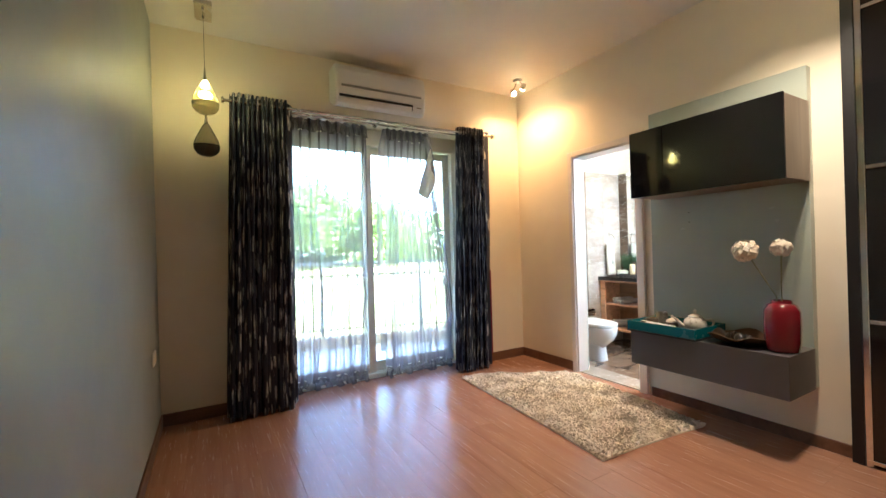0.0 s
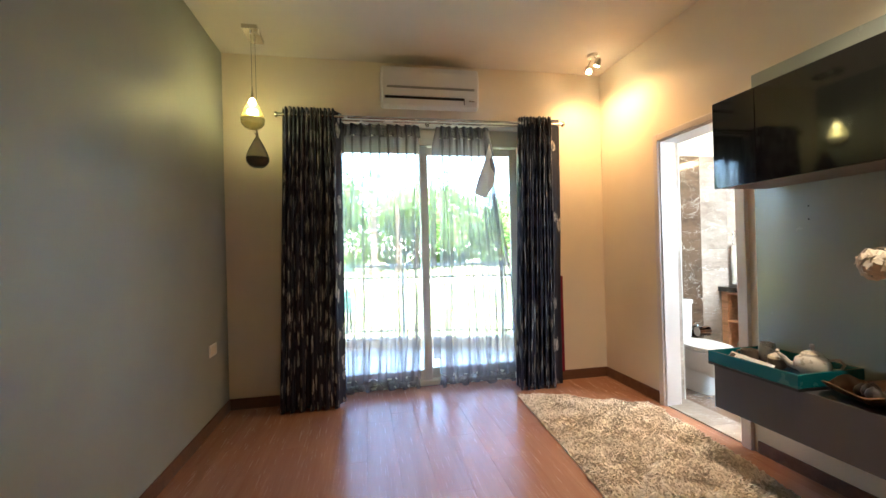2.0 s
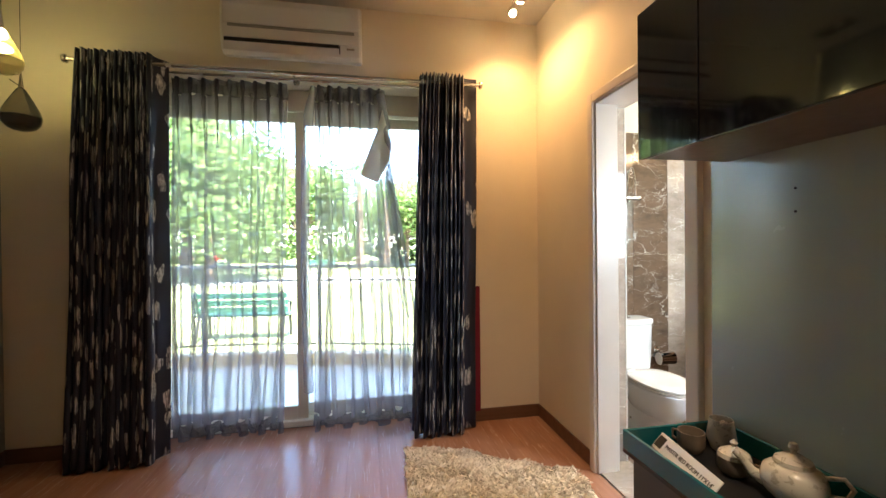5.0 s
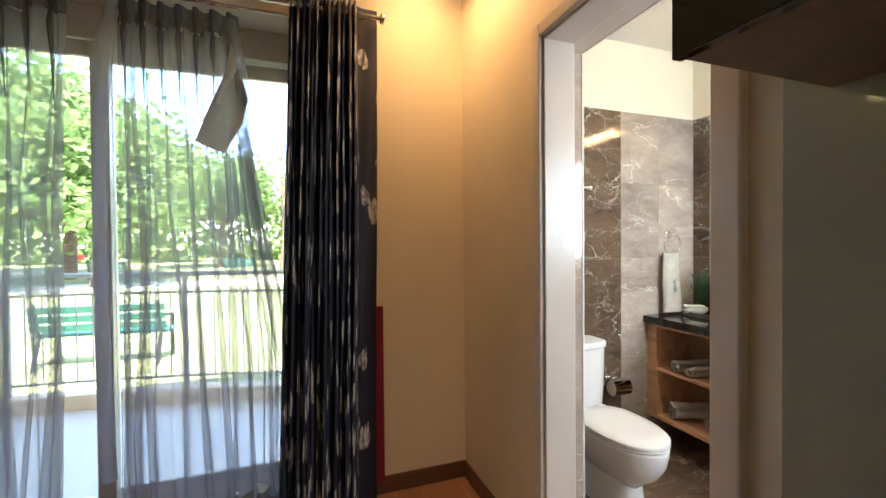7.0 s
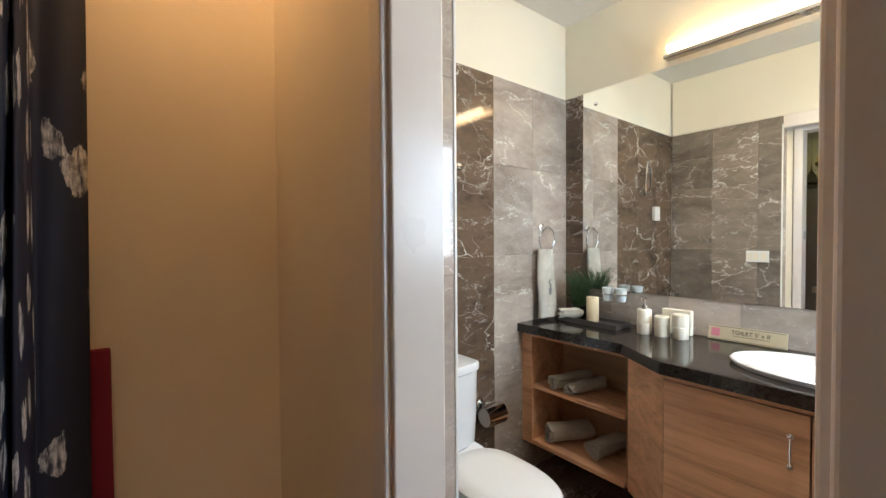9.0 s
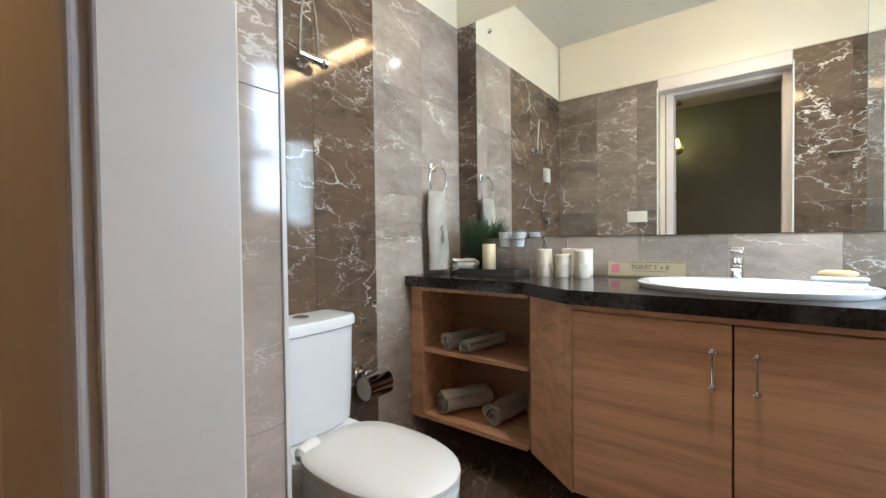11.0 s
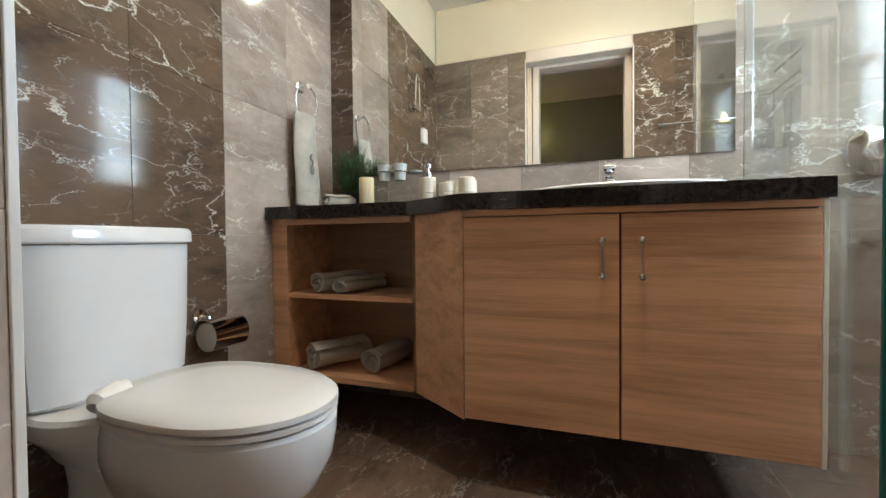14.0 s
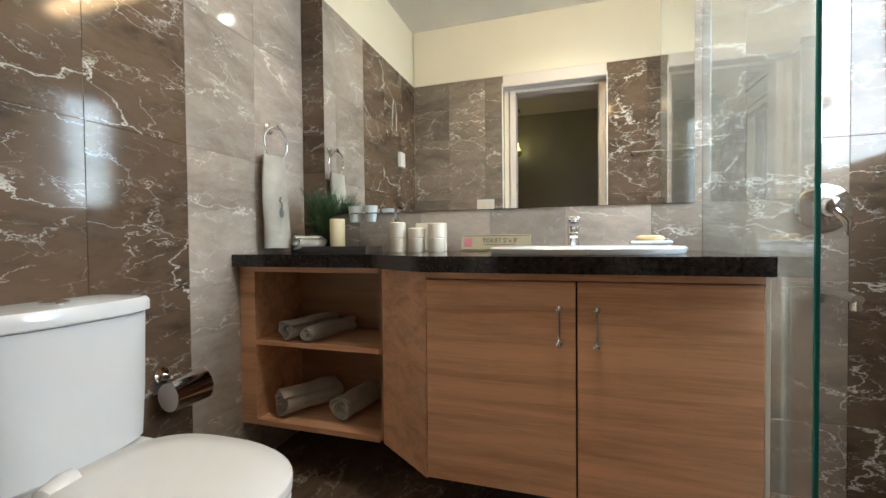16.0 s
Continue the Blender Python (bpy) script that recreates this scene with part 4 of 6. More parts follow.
vs_ = thing("ceramic_vase", (2.93, 1.255, 0.623), "tall glossy dark red ceramic vase on the console", "vase")
part("body", lathe([(0.062, 0), (0.078, 0.006), (0.087, 0.05), (0.09, 0.15), (0.088, 0.24), (0.07, 0.275), (0.052, 0.285), (0.05, 0.30), (0.044, 0.30), (0.046, 0.27), (0.03, 0.24)], 40), M_RED, vs_, smooth=True)
rng = random.Random(12)
for dx, dy, h, R in ((-0.12, 0.13, 0.60, 0.064), (-0.04, -0.02, 0.61, 0.05)):
    fl = thing("artificial_flower", (2.93, 1.255, 0.90), "cream pompon flower on a thin stem in the vase", "flower", "flowers in the vase")
    top = Vector((dx, dy, h - 0.277))
    part("stem", tube([(0, 0, -0.2), (dx * 0.15, dy * 0.15, 0.05), (dx * 0.6, dy * 0.6, (h - 0.277) * 0.6), top], 0.004, 6), M_STEM, fl, smooth=True)
    b = bmesh.new()
    for i in range(170):
        d = Vector((rng.gauss(0, 1), rng.gauss(0, 1), rng.gauss(0, 0.8))).normalized()
        s = d.cross(Vector((rng.gauss(0, 1), rng.gauss(0, 1), rng.gauss(0, 1)))).normalized()
        u = d.cross(s)
        c = top + d * R * rng.uniform(0.72, 1.0)
        w = R * rng.uniform(0.22, 0.36)
        q = [c - s * w - u * w * 0.5, c + s * w * 0.2 - u * w + d * w * 0.3, c + s * w + u * w * 0.4, c + d * w * 0.5 + u * w * 0.9, c - s * w * 0.7 + u * w * 0.6 + d * w * 0.2]
        b.faces.new([b.verts.new(p) for p in q])
    lathe([(0.01, -R * 0.8), (R * 0.55, -R * 0.5), (R * 0.75, 0), (R * 0.55, R * 0.5), (0.01, R * 0.8)], 14, b, Matrix.Translation(top))
    part("blossom", b, M_PETAL, fl, "ruffled cream petals")

# fitted wardrobe with black sliding doors
wd = thing("wardrobe", (0, 0, 0), "fitted wardrobe with black glass sliding doors and steel profiles", "wardrobe")
part("carcass", box(3.19, SY + 0.01, 0.0, EX + 0.6, 1.028, CZ - 0.002), M_BLACKGLOSS, wd)
part("side_profile", box(3.155, 0.975, 0.0, 3.19, 1.028, CZ - 0.002, 0.002), M_BLACK, wd, "black side profile")
y = 0.973
while y > SY + 0.3:
    d = part("sliding_door", box(3.165, y - 1.1, 0.03, 3.185, y, 2.62, 0.002), M_BLACKGLOSS, wd, "black glass sliding door")
    for z in (0.02, 0.80, 1.66, 2.545):
        part("cross_profile", box(3.157, y - 1.1, z, 3.166, y - 0.03, z + 0.022, 0.002, 1), M_CHROME, d, "steel cross profile")
    part("edge_profile", box(3.155, y - 0.03, 0.0, 3.166, y, 2.62, 0.003, 1), M_CHROME, d, "steel edge profile")
    y -= 1.13
part("top_panel", box(3.157, SY + 0.02, 2.63, 3.185, 0.973, CZ - 0.003, 0.002), M_BLACKGLOSS, wd)

so = thing("wall_socket", (WX, 3.54, 0.6), "white double socket plate on the grey wall", "socket")
part("plate", box(0.0, -0.072, -0.045, 0.009, 0.072, 0.045, 0.003), M_WHITE, so)
part("insert", box(0.009, -0.058, -0.03, 0.012, -0.004, 0.03, 0.002, 1), M_WARMWHITE, so)
part("insert", box(0.009, 0.004, -0.03, 0.012, 0.058, 0.03, 0.002, 1), M_WARMWHITE, so)

rc = thing("crimson_cloth_panel", (0, 0, 0), "crimson cloth panel standing behind the black curtain", "cloth panel")
part("panel", box(2.60, 3.84, 0.10, 2.722, 3.86, 1.04, 0.006, 2), M_REDCLOTH, rc)


def rug():
    r = thing("shag_rug", (0, 0, 0), "beige-grey shaggy rug lying by the bathroom door", "rug")
    outline = [(2.13, 3.57), (2.3, 3.52), (2.52, 3.45), (2.68, 3.32), (2.9, 3.2), (3.09, 3.1), (3.06, 2.6), (3.0, 2.1), (2.93, 1.72), (2.6, 1.76), (2.3, 1.78), (1.985, 1.79), (2.03, 2.2), (2.07, 2.7), (2.1, 3.2)]
    part("backing", prism(outline, 0.001, 0.012, 0.004), M_RUG, r)
    rg = random.Random(2)

    def inside(x, y):
        c = False
        for (ax, ay), (bx, by) in zip(outline, outline[1:] + outline[:1]):
            if (ay > y) != (by > y) and x < (bx - ax) * (y - ay) / (by - ay) + ax:
                c = not c
        return c
    V, F = [], []
    while len(F) < 2 * 20000:
        x, y = rg.uniform(1.95, 3.12), rg.uniform(1.68, 3.6)
        if not inside(x, y):
            continue
        clump = noise.noise(Vector((x * 9, y * 9, 0)))
        lean = Vector((noise.noise(Vector((x * 7, y * 7, 3))), noise.noise(Vector((x * 7, y * 7, 8))), 0)) * 0.03
        h = 0.02 + 0.006 * clump + rg.uniform(-0.004, 0.005)
        a = rg.uniform(0, math.pi)
        s = Vector((math.cos(a), math.sin(a), 0)) * rg.uniform(0.005, 0.0095)
        j = Vector((rg.gauss(0, 0.009), rg.gauss(0, 0.009), 0))
        p0, p1, p2 = Vector((x, y, 0.008)), Vector((x, y, 0.008 + h * 0.7)) + lean * 0.5 + j * 0.4, Vector((x, y, 0.008 + h)) + lean + j
        i = len(V)
        V += [p0 - s, p0 + s, p1 + s, p1 - s, p2 + s * 0.4, p2 - s * 0.4]
        F += [(i, i + 1, i + 2, i + 3), (i + 3, i + 2, i + 4, i + 5)]
    me = bpy.data.meshes.new("pile")
    me.from_pydata([tuple(v) for v in V], [], F)
    me.materials.append(M_RUG)
    ob = new("pile", me)
    ob.parent = r
    ob["kind"] = "stuff"


rug()

# ---- bathroom things ----
VX, SX = 4.475, 4.645


def egg(cx, cy, w, l, z, n=40, back=0.5):
    """An outline like a toilet seat: square behind, round in front (towards -y)."""
    out = []
    for i in range(n):
        a = 2 * math.pi * i / n
        c, s = math.cos(a), math.sin(a)
        e = 0.62 if s > 0 else 0.95
        out.append((cx + w / 2 * math.copysign(abs(c) ** (0.8 if s > 0 else 0.95), c), cy + l / 2 * math.copysign(abs(s) ** e, s), z))
    return out


def toilet():
    t = thing("toilet", (0, 0, 0), "white ceramic toilet with closed lid against the tiled wall", "toilet")
    cx, z0 = 3.95, FLOOR_Z

    def foot(w, y0, y1, z, n=40):
        """A pedestal ring: rounded in front, straight sides running back."""
        out = []
        for i in range(n):
            a = 2 * math.pi * i / n
            c, q = math.cos(a), math.sin(a)
            e = 0.35 if q > 0 else 0.6
            out.append((cx + w / 2 * math.copysign(abs(c) ** 0.55, c), (y0 + y1) / 2 + (y1 - y0) / 2 * math.copysign(abs(q) ** e, q), z))
        return out
    bowl = [egg(cx, 3.545, 0.15, 0.40, 0.085), egg(cx, 3.53, 0.21, 0.46, 0.125), egg(cx, 3.495, 0.275, 0.52, 0.18), egg(cx, 3.47, 0.325, 0.54, 0.245), egg(cx, 3.455, 0.348, 0.525, 0.30), egg(cx, 3.45, 0.35, 0.515, 0.325), egg(cx, 3.45, 0.335, 0.50, 0.333)]
    part("bowl", loft(bowl), M_CERAMIC, t, smooth=True)
    part("pedestal", loft([foot(0.23, 3.335, 3.90, z0), foot(0.225, 3.34, 3.90, z0 + 0.02), foot(0.20, 3.352, 3.90, 0.06), foot(0.20, 3.36, 3.90, 0.13), foot(0.22, 3.42, 3.90, 0.20)]), M_CERAMIC, t, smooth=True)
    for sx in (-1, 1):
        part("floor_bolt", lathe([(0.009, 0), (0.009, 0.004), (0.004, 0.007)], 12, m=pose(cx + sx * 0.103, 3.66, 0.03, 0, 90 * sx, 0)), M_STEEL, t, "small metal bolt cap", True)
    part("back_deck", loft([egg(cx, 3.78, 0.24, 0.30, 0.20), egg(cx, 3.78, 0.30, 0.31, 0.25), egg(cx, 3.78, 0.37, 0.315, 0.29), egg(cx, 3.78, 0.375, 0.32, 0.322), egg(cx, 3.78, 0.36, 0.305, 0.332)]), M_CERAMIC, t, smooth=True)
    part("seat", loft([egg(cx, 3.45, 0.34, 0.495, 0.338), egg(cx, 3.45, 0.362, 0.516, 0.341), egg(cx, 3.45, 0.362, 0.516, 0.350), egg(cx, 3.45, 0.35, 0.505, 0.352)]), M_SEAT, t, smooth=True)
    part("lid", loft([egg(cx, 3.45, 0.35, 0.505, 0.354), egg(cx, 3.45, 0.365, 0.52, 0.358), egg(cx, 3.45, 0.363, 0.518, 0.370), egg(cx, 3.45, 0.338, 0.49, 0.380), egg(cx, 3.45, 0.22, 0.34, 0.385), egg(cx, 3.45, 0.09, 0.14, 0.387)]), M_SEAT, t, "closed white lid", True)
    part("hinge_cover", tube([(cx - 0.148, 3.655, 0.362), (cx - 0.138, 3.66, 0.366), (cx - 0.095, 3.668, 0.372), (cx - 0.075, 3.67, 0.372), (cx - 0.066, 3.67, 0.372)], [0.012, 0.024, 0.028, 0.026, 0.014], 16), M_SEAT, t, "rounded hinge cover", True)

    def bow(w, y0, z, bulge=0.022, n=14):
        front = [(cx - w + 2 * w * i / n, y0 - bulge * (1 - ((2 * i / n) - 1) ** 2) + 0.018 * abs((2 * i / n) - 1) ** 8, z) for i in range(n + 1)]
        return front + [(cx + w, BN - 0.004, z), (cx - w, BN - 0.004, z)]
    part("cistern", loft([bow(0.165, 3.80, 0.333), bow(0.178, 3.79, 0.345), bow(0.185, 3.786, 0.48), bow(0.19, 3.784, 0.70)]), M_CERAMIC, t, smooth=True)
    part("cistern_lid", loft([bow(0.191, 3.78, 0.7025), bow(0.197, 3.775, 0.707), bow(0.197, 3.775, 0.735), bow(0.191, 3.781, 0.745), bow(0.158, 3.805, 0.748, 0.015)]), M_CERAMIC, t, smooth=True)
    part("flush_button", lathe([(0.03, 0), (0.03, 0.006), (0.02, 0.009)], 24, m=pose(cx, 3.855, 0.747)), M_CHROME, t, "chrome flush button", True)


toilet()

ph = thing("toilet_paper_holder", (4.32, BN, 0.40), "chrome toilet paper holder with a curved cover", "paper holder")
part("wall_plate", lathe([(0.026, 0), (0.026, 0.01), (0.012, 0.014)], 20, m=pose(-0.03, 0, 0.05, 90, 0, 0)), M_CHROME, ph, smooth=True)
part("arm", tube([(-0.03, 0, 0.05), (-0.03, -0.05, 0.05), (-0.03, -0.06, 0.02)], 0.006, 8), M_CHROME, ph, smooth=True)
b = loft([[(x, -0.06 + 0.058 * math.cos(a), -0.01 + 0.058 * math.sin(a)) for a in [math.pi * (1.25 - 1.25 * i / 12) for i in range(13)]] + [(x, -0.06 + 0.055 * math.cos(a), -0.01 + 0.055 * math.sin(a)) for a in [math.pi * (1.25 * i / 12) for i in range(13)]] for x in (-0.06, 0.075)])
part("cover", b, M_CHROME, ph, "polished curved cover", True)
part("paper_roll", lathe([(0.02, -0.055), (0.048, -0.055), (0.048, 0.05), (0.02, 0.05)], 24, m=pose(0.005, -0.06, -0.015, 0, 90, 0)), M_WHITE, ph, "white paper roll", True)

# vanity: open shelf unit, angled filler, two-door unit, stone top
sh = thing("open_shelf_unit", (0, 0, 0), "open oak laminate shelf unit under the counter", "shelf")
S0, S1, Z0, Z1 = 3.285, BN - 0.002, 0.135, 0.797
part("side_panel", box(SX, S1 - 0.075, Z0, BE - 0.01, S1, Z1), M_OAK, sh)
part("side_panel", box(SX + 0.02, S0, Z0, BE - 0.01, S0 + 0.018, Z1), M_DARKOAK, sh)
part("back_panel", box(BE - 0.14, S0 + 0.018, Z0, BE - 0.12, S1 - 0.075, Z1), M_DARKOAK, sh)
part("bottom_board", box(SX, S0 + 0.018, Z0, BE - 0.14, S1 - 0.075, Z0 + 0.022, 0.001, 1), M_OAK, sh)
part("shelf_board", box(SX + 0.004, S0 + 0.018, 0.47, BE - 0.14, S1 - 0.075, 0.49, 0.001, 1), M_OAK, sh)
part("top_rail", box(SX, S0 + 0.018, 0.775, SX + 0.02, S1 - 0.075, Z1, 0.001, 1), M_OAK, sh)

vc = thing("vanity_cabinet", (0, 0, 0), "oak laminate bathroom cabinet hung below the counter", "cabinet")
V0, V1, VM = 2.147, 3.05, 2.597
part("carcass", box(VX + 0.02, V0 + 0.002, Z0 + 0.005, BE - 0.01, V1, Z1), M_DARKOAK, vc)
part("angled_panel", prism([(VX + 0.004, V1 + 0.002), (SX, S0), (SX + 0.02, S0), (BE - 0.3, S0 - 0.01), (BE - 0.3, V1 + 0.002)], Z0, Z1), M_OAK, vc, "angled oak filler panel")
part("top_rail", box(VX + 0.002, V0, 0.778, VX + 0.02, V1, Z1, 0.001, 1), M_OAK, vc)
part("end_strip", box(VX + 0.002, V0 - 0.012, Z0 + 0.003, VX + 0.02, V0 - 0.0005, Z1, 0.001, 1), M_WARMWHITE, vc, "pale edge strip")
for a, c, hy in ((VM + 0.0025, V1 - 0.001, 2.644), (V0 + 0.001, VM - 0.0025, 2.544)):
    d = part("cabinet_door", box(VX, a, Z0 + 0.008, VX + 0.018, c, 0.774, 0.0015, 1), M_OAK, vc)
    h = part("handle", tube([(VX - 0.022, hy, 0.595), (VX - 0.024, hy, 0.65), (VX - 0.022, hy, 0.705)], 0.0035, 8), M_CHROME, d, "chrome bar handle", True)
    for z in (0.6, 0.7):
        part("handle_end", lathe([(0.006, 0), (0.006, 0.014), (0.009, 0.02), (0.009, 0.026), (0.003, 0.03)], 14, m=pose(VX, hy, z, 0, -90, 0)), M_CHROME, h, smooth=True)
# thin dark strip paints the shade in the slit between the doors
part("door_gap_shade", box(VX + 0.019, VM - 0.003, Z0 + 0.01, VX + 0.0195, VM + 0.003, 0.774), M_GAPDARK, vc)

ct = thing("stone_counter", (0, 0, 0), "black polished granite counter over the vanity", "counter")
edge = [(VX - 0.02, V0 - 0.016), (VX - 0.02, V1 + 0.01), (SX - 0.035, S0 + 0.02), (SX - 0.04, BN - 0.001), (BE - 0.001, BN - 0.001), (BE - 0.001, V0 - 0.016)]
hole = [(4.735 + 0.185 * math.cos(2 * math.pi * i / 40), 2.575 + 0.295 * math.sin(2 * math.pi * i / 40)) for i in range(40)]
b = bmesh.new()
loops = {}
for z in (0.82, 0.848):
    es = []
    for key, ring in (("edge", edge), ("hole", hole)):
        vv = [b.verts.new((x, y, z)) for x, y in ring]
        loops[key, z] = vv
        es += [b.edges.new((vv[i], vv[(i + 1) % len(vv)])) for i in range(len(vv))]
    bmesh.ops.triangle_fill(b, use_beauty=True, edges=es)
for key in ("edge", "hole"):
    lo, hi = loops[key, 0.82], loops[key, 0.848]
    for i in range(len(lo)):
        b.faces.new((lo[i], lo[(i + 1) % len(lo)], hi[(i + 1) % len(lo)], hi[i]))
part("slab", b, M_GRANITE, ct)
for (xa, ya), (xb, yb) in zip(edge[:3], edge[1:4]):
    part("front_lip", prism([(xa, ya), (xb, yb), (xb + 0.03, yb), (xa + 0.03, ya)], 0.798, 0.8195), M_GRANITE, ct)
part("end_lip", prism([(VX + 0.012, V0 - 0.016), (VX + 0.012, V0 - 0.002), (BE - 0.001, V0 - 0.002), (BE - 0.001, V0 - 0.016)], 0.798, 0.8195), M_GRANITE, ct)

bs = thing("wash_basin", (4.735, 2.575, 0.848), "oval white ceramic basin set in the counter", "basin")
rings = []
for a, c, z in ((0.17, 0.28, -0.005), (0.20, 0.31, 0.0006), (0.205, 0.315, 0.008), (0.208, 0.318, 0.018), (0.2, 0.31, 0.024), (0.17, 0.28, 0.02), (0.158, 0.262, -0.012), (0.13, 0.22, -0.036), (0.07, 0.12, -0.045), (0.02, 0.03, -0.046)):
    rings.append([(a * math.cos(2 * math.pi * i / 48), c * math.sin(2 * math.pi * i / 48), z) for i in range(48)])
part("bowl", loft(rings), M_CERAMIC, bs, smooth=True)

tap = thing("basin_tap", (4.985, 2.60, 0.848), "chrome single-lever basin tap", "tap")
part("body", lathe([(0.026, 0), (0.026, 0.006), (0.021, 0.012), (0.021, 0.075), (0.023, 0.095), (0.018, 0.1)], 24), M_CHROME, tap, smooth=True)
b = box(-0.13, -0.017, 0.052, 0.0, 0.017, 0.076, 0.008, 3)
part("spout", b, M_CHROME, tap, smooth=True)
b = box(-0.075, -0.022, 0.0, 0.024, 0.022, 0.014, 0.005, 3)
bmesh.ops.transform(b, matrix=pose(0, 0, 0.108, 0, 12, 0), verts=b.verts)
part("lever", b, M_CHROME, tap, smooth=True)

mi = thing("mirror", (0, 0, 0), "large frameless wall mirror above the counter", "mirror")
MY0, MY1, MZ0, MZ1 = 2.147, 3.812, 1.035, 2.272
part("mirror_glass", box(BE - 0.007, MY0, MZ0, BE - 0.001, MY1, MZ1, 0.0015, 1), M_MIRROR, mi)
for y in (MY1 - 0.09, MY0 + 0.1):
    part("mirror_screw", lathe([(0.012, 0), (0.012, 0.004), (0.007, 0.007)], 18, m=pose(BE - 0.007, y, MZ1 - 0.085, 0, -90, 0)), M_CHROME, mi, "chrome mirror screw", True)

tl = thing("mirror_light", (BE, 2.72, 2.335), "lit warm tube lamp above the mirror", "wall lamp")
part("housing", box(-0.06, -0.58, -0.035, -0.001, 0.58, -0.012, 0.004), M_STEEL, tl, "metal lamp tray")
part("tube", tube([(-0.045, -0.56, 0.012), (-0.045, 0.56, 0.012)], 0.024, 16), M_TUBE, tl, "lit tube", True)

dl = thing("downlight", (4.2, 2.6, BC), "round recessed ceiling downlight, lit", "ceiling light")
part("ring", lathe([(0.06, 0), (0.06, -0.006), (0.048, -0.008)], 28), M_WHITE, dl, smooth=True)
part("lens", lathe([(0.046, -0.006), (0.046, -0.009), (0.01, -0.010)], 24), M_DOWN, dl, "lit lens", True)

rg_ = thing("towel_ring", (4.83, BN, 1.42), "chrome towel ring on the tiled wall", "towel ring")
part("wall_plate", lathe([(0.024, 0), (0.026, 0.008), (0.016, 0.014), (0.01, 0.045), (0.012, 0.055)], 22, m=pose(0, 0, 0, 90, 0, 0)), M_CHROME, rg_, smooth=True)
part("ring", tube([(0.075 * math.sin(a), -0.045 - 0.006 * math.cos(a), -0.075 + 0.075 * math.cos(a)) for a in [2 * math.pi * i / 36 for i in range(36)]], 0.0045, 10, closed=True), M_CHROME, rg_, smooth=True)


def hand_towel():
    t = thing("hand_towel", (4.815, BN - 0.045, 0), "cream terry hand towel hanging through the ring", "towel")
    rings = []
    for k in range(20):
        s = k / 19
        z = 1.285 - 0.415 * s
        w = 0.07 + 0.008 * min(1, s * 2)
        d = 0.022 + 0.010 * s
        rings.append([(w * math.cos(a) + 0.004 * math.sin(7 * s + 2), d * math.sin(a) * (1 + 0.25 * math.sin(3 * a + 4 * s)) - 0.01 * s, z) for a in [2 * math.pi * i / 28 for i in range(28)]])
    part("cloth", loft(rings), M_TOWEL, t, smooth=True)
    part("band", loft([[(0.0765 * math.cos(a), 0.034 * math.sin(a) * (1 + 0.25 * math.sin(3 * a + 3.3)) - 0.01, z) for a in [2 * math.pi * i / 28 for i in range(28)]] for z in (0.93, 0.95)]), M_TOWEL, t, "woven band", True)
    b = tube([(0.0, -0.036, 1.10), (-0.012, -0.037, 1.085), (0.004, -0.038, 1.07), (0.0, -0.038, 1.045)], 0.004, 6)
    lathe([(0.002, -0.002), (0.016, 0.0), (0.002, 0.002)], 12, b, pose(0.0, -0.037, 1.03, 90, 0, 0) @ Matrix.Diagonal((1, 1.5, 1, 1)))
    part("embroidery", b, M_TOWELPRINT, t, "grey embroidered motif")


hand_towel()

ty = thing("vanity_tray", (0, 0, 0.8485), "flat grey tray on the counter", "tray")
ty.matrix_basis = pose(4.935, 3.655, 0.8485, 0, 0, -3)
part("tray_base", box(-0.075, -0.2, 0, 0.075, 0.2, 0.008), M_TRAY, ty)
for a in ((-0.075, -0.2, -0.067, 0.2), (0.067, -0.2, 0.075, 0.2), (-0.067, -0.2, 0.067, -0.192), (-0.067, 0.192, 0.067, 0.2)):
    part("tray_side", box(a[0], a[1], 0.008, a[2], a[3], 0.027, 0.001, 1), M_TRAY, ty)

ca = thing("candle", (4.95, 3.66, 0.857), "thick cream pillar candle on the tray", "candle")
part("wax", lathe([(0.033, 0), (0.035, 0.003), (0.035, 0.142), (0.032, 0.146), (0.006, 0.142)], 28), M_CANDLE, ca, smooth=True)
part("wick", tube([(0, 0, 0.14), (0.002, 0, 0.153)], 0.0012, 6), M_BLACK, ca)


def rolled_towel(x, y, z, r, l, rz, label, seed=0):
    t = thing("rolled_towel", (x, y, z), label, "towel", "rolled towels", rz)
    n, turns = 90, 3.4
    pts = []
    for i in range(n + 1):
        a = turns * 2 * math.pi * i / n
        q = r * (0.12 + 0.88 * i / n)
        pts.append((q * math.cos(a), q * math.sin(a) * 0.88))
    th = r * 0.16
    b = bmesh.new()
    rings = []
    for k in range(5):
        xx = -l / 2 + l * k / 4
        w = 1 + 0.05 * math.sin(2.3 * k + seed)
        outer = [(xx + 0.01 * math.sin(i * 0.4 + seed), p[0] * w, p[1] * w + r * 0.88) for i, p in enumerate(pts)]
        inner = [(xx + 0.01 * math.sin(i * 0.4 + seed), p[0] * w * (1 - th / max(0.2 * r, math.hypot(*p))), p[1] * w * (1 - th / max(0.2 * r, math.hypot(*p))) + r * 0.88) for i, p in enumerate(pts)][::-1]
        rings.append(outer + inner)
    part("cloth", loft(rings, b), M_TOWEL, t, smooth=True)


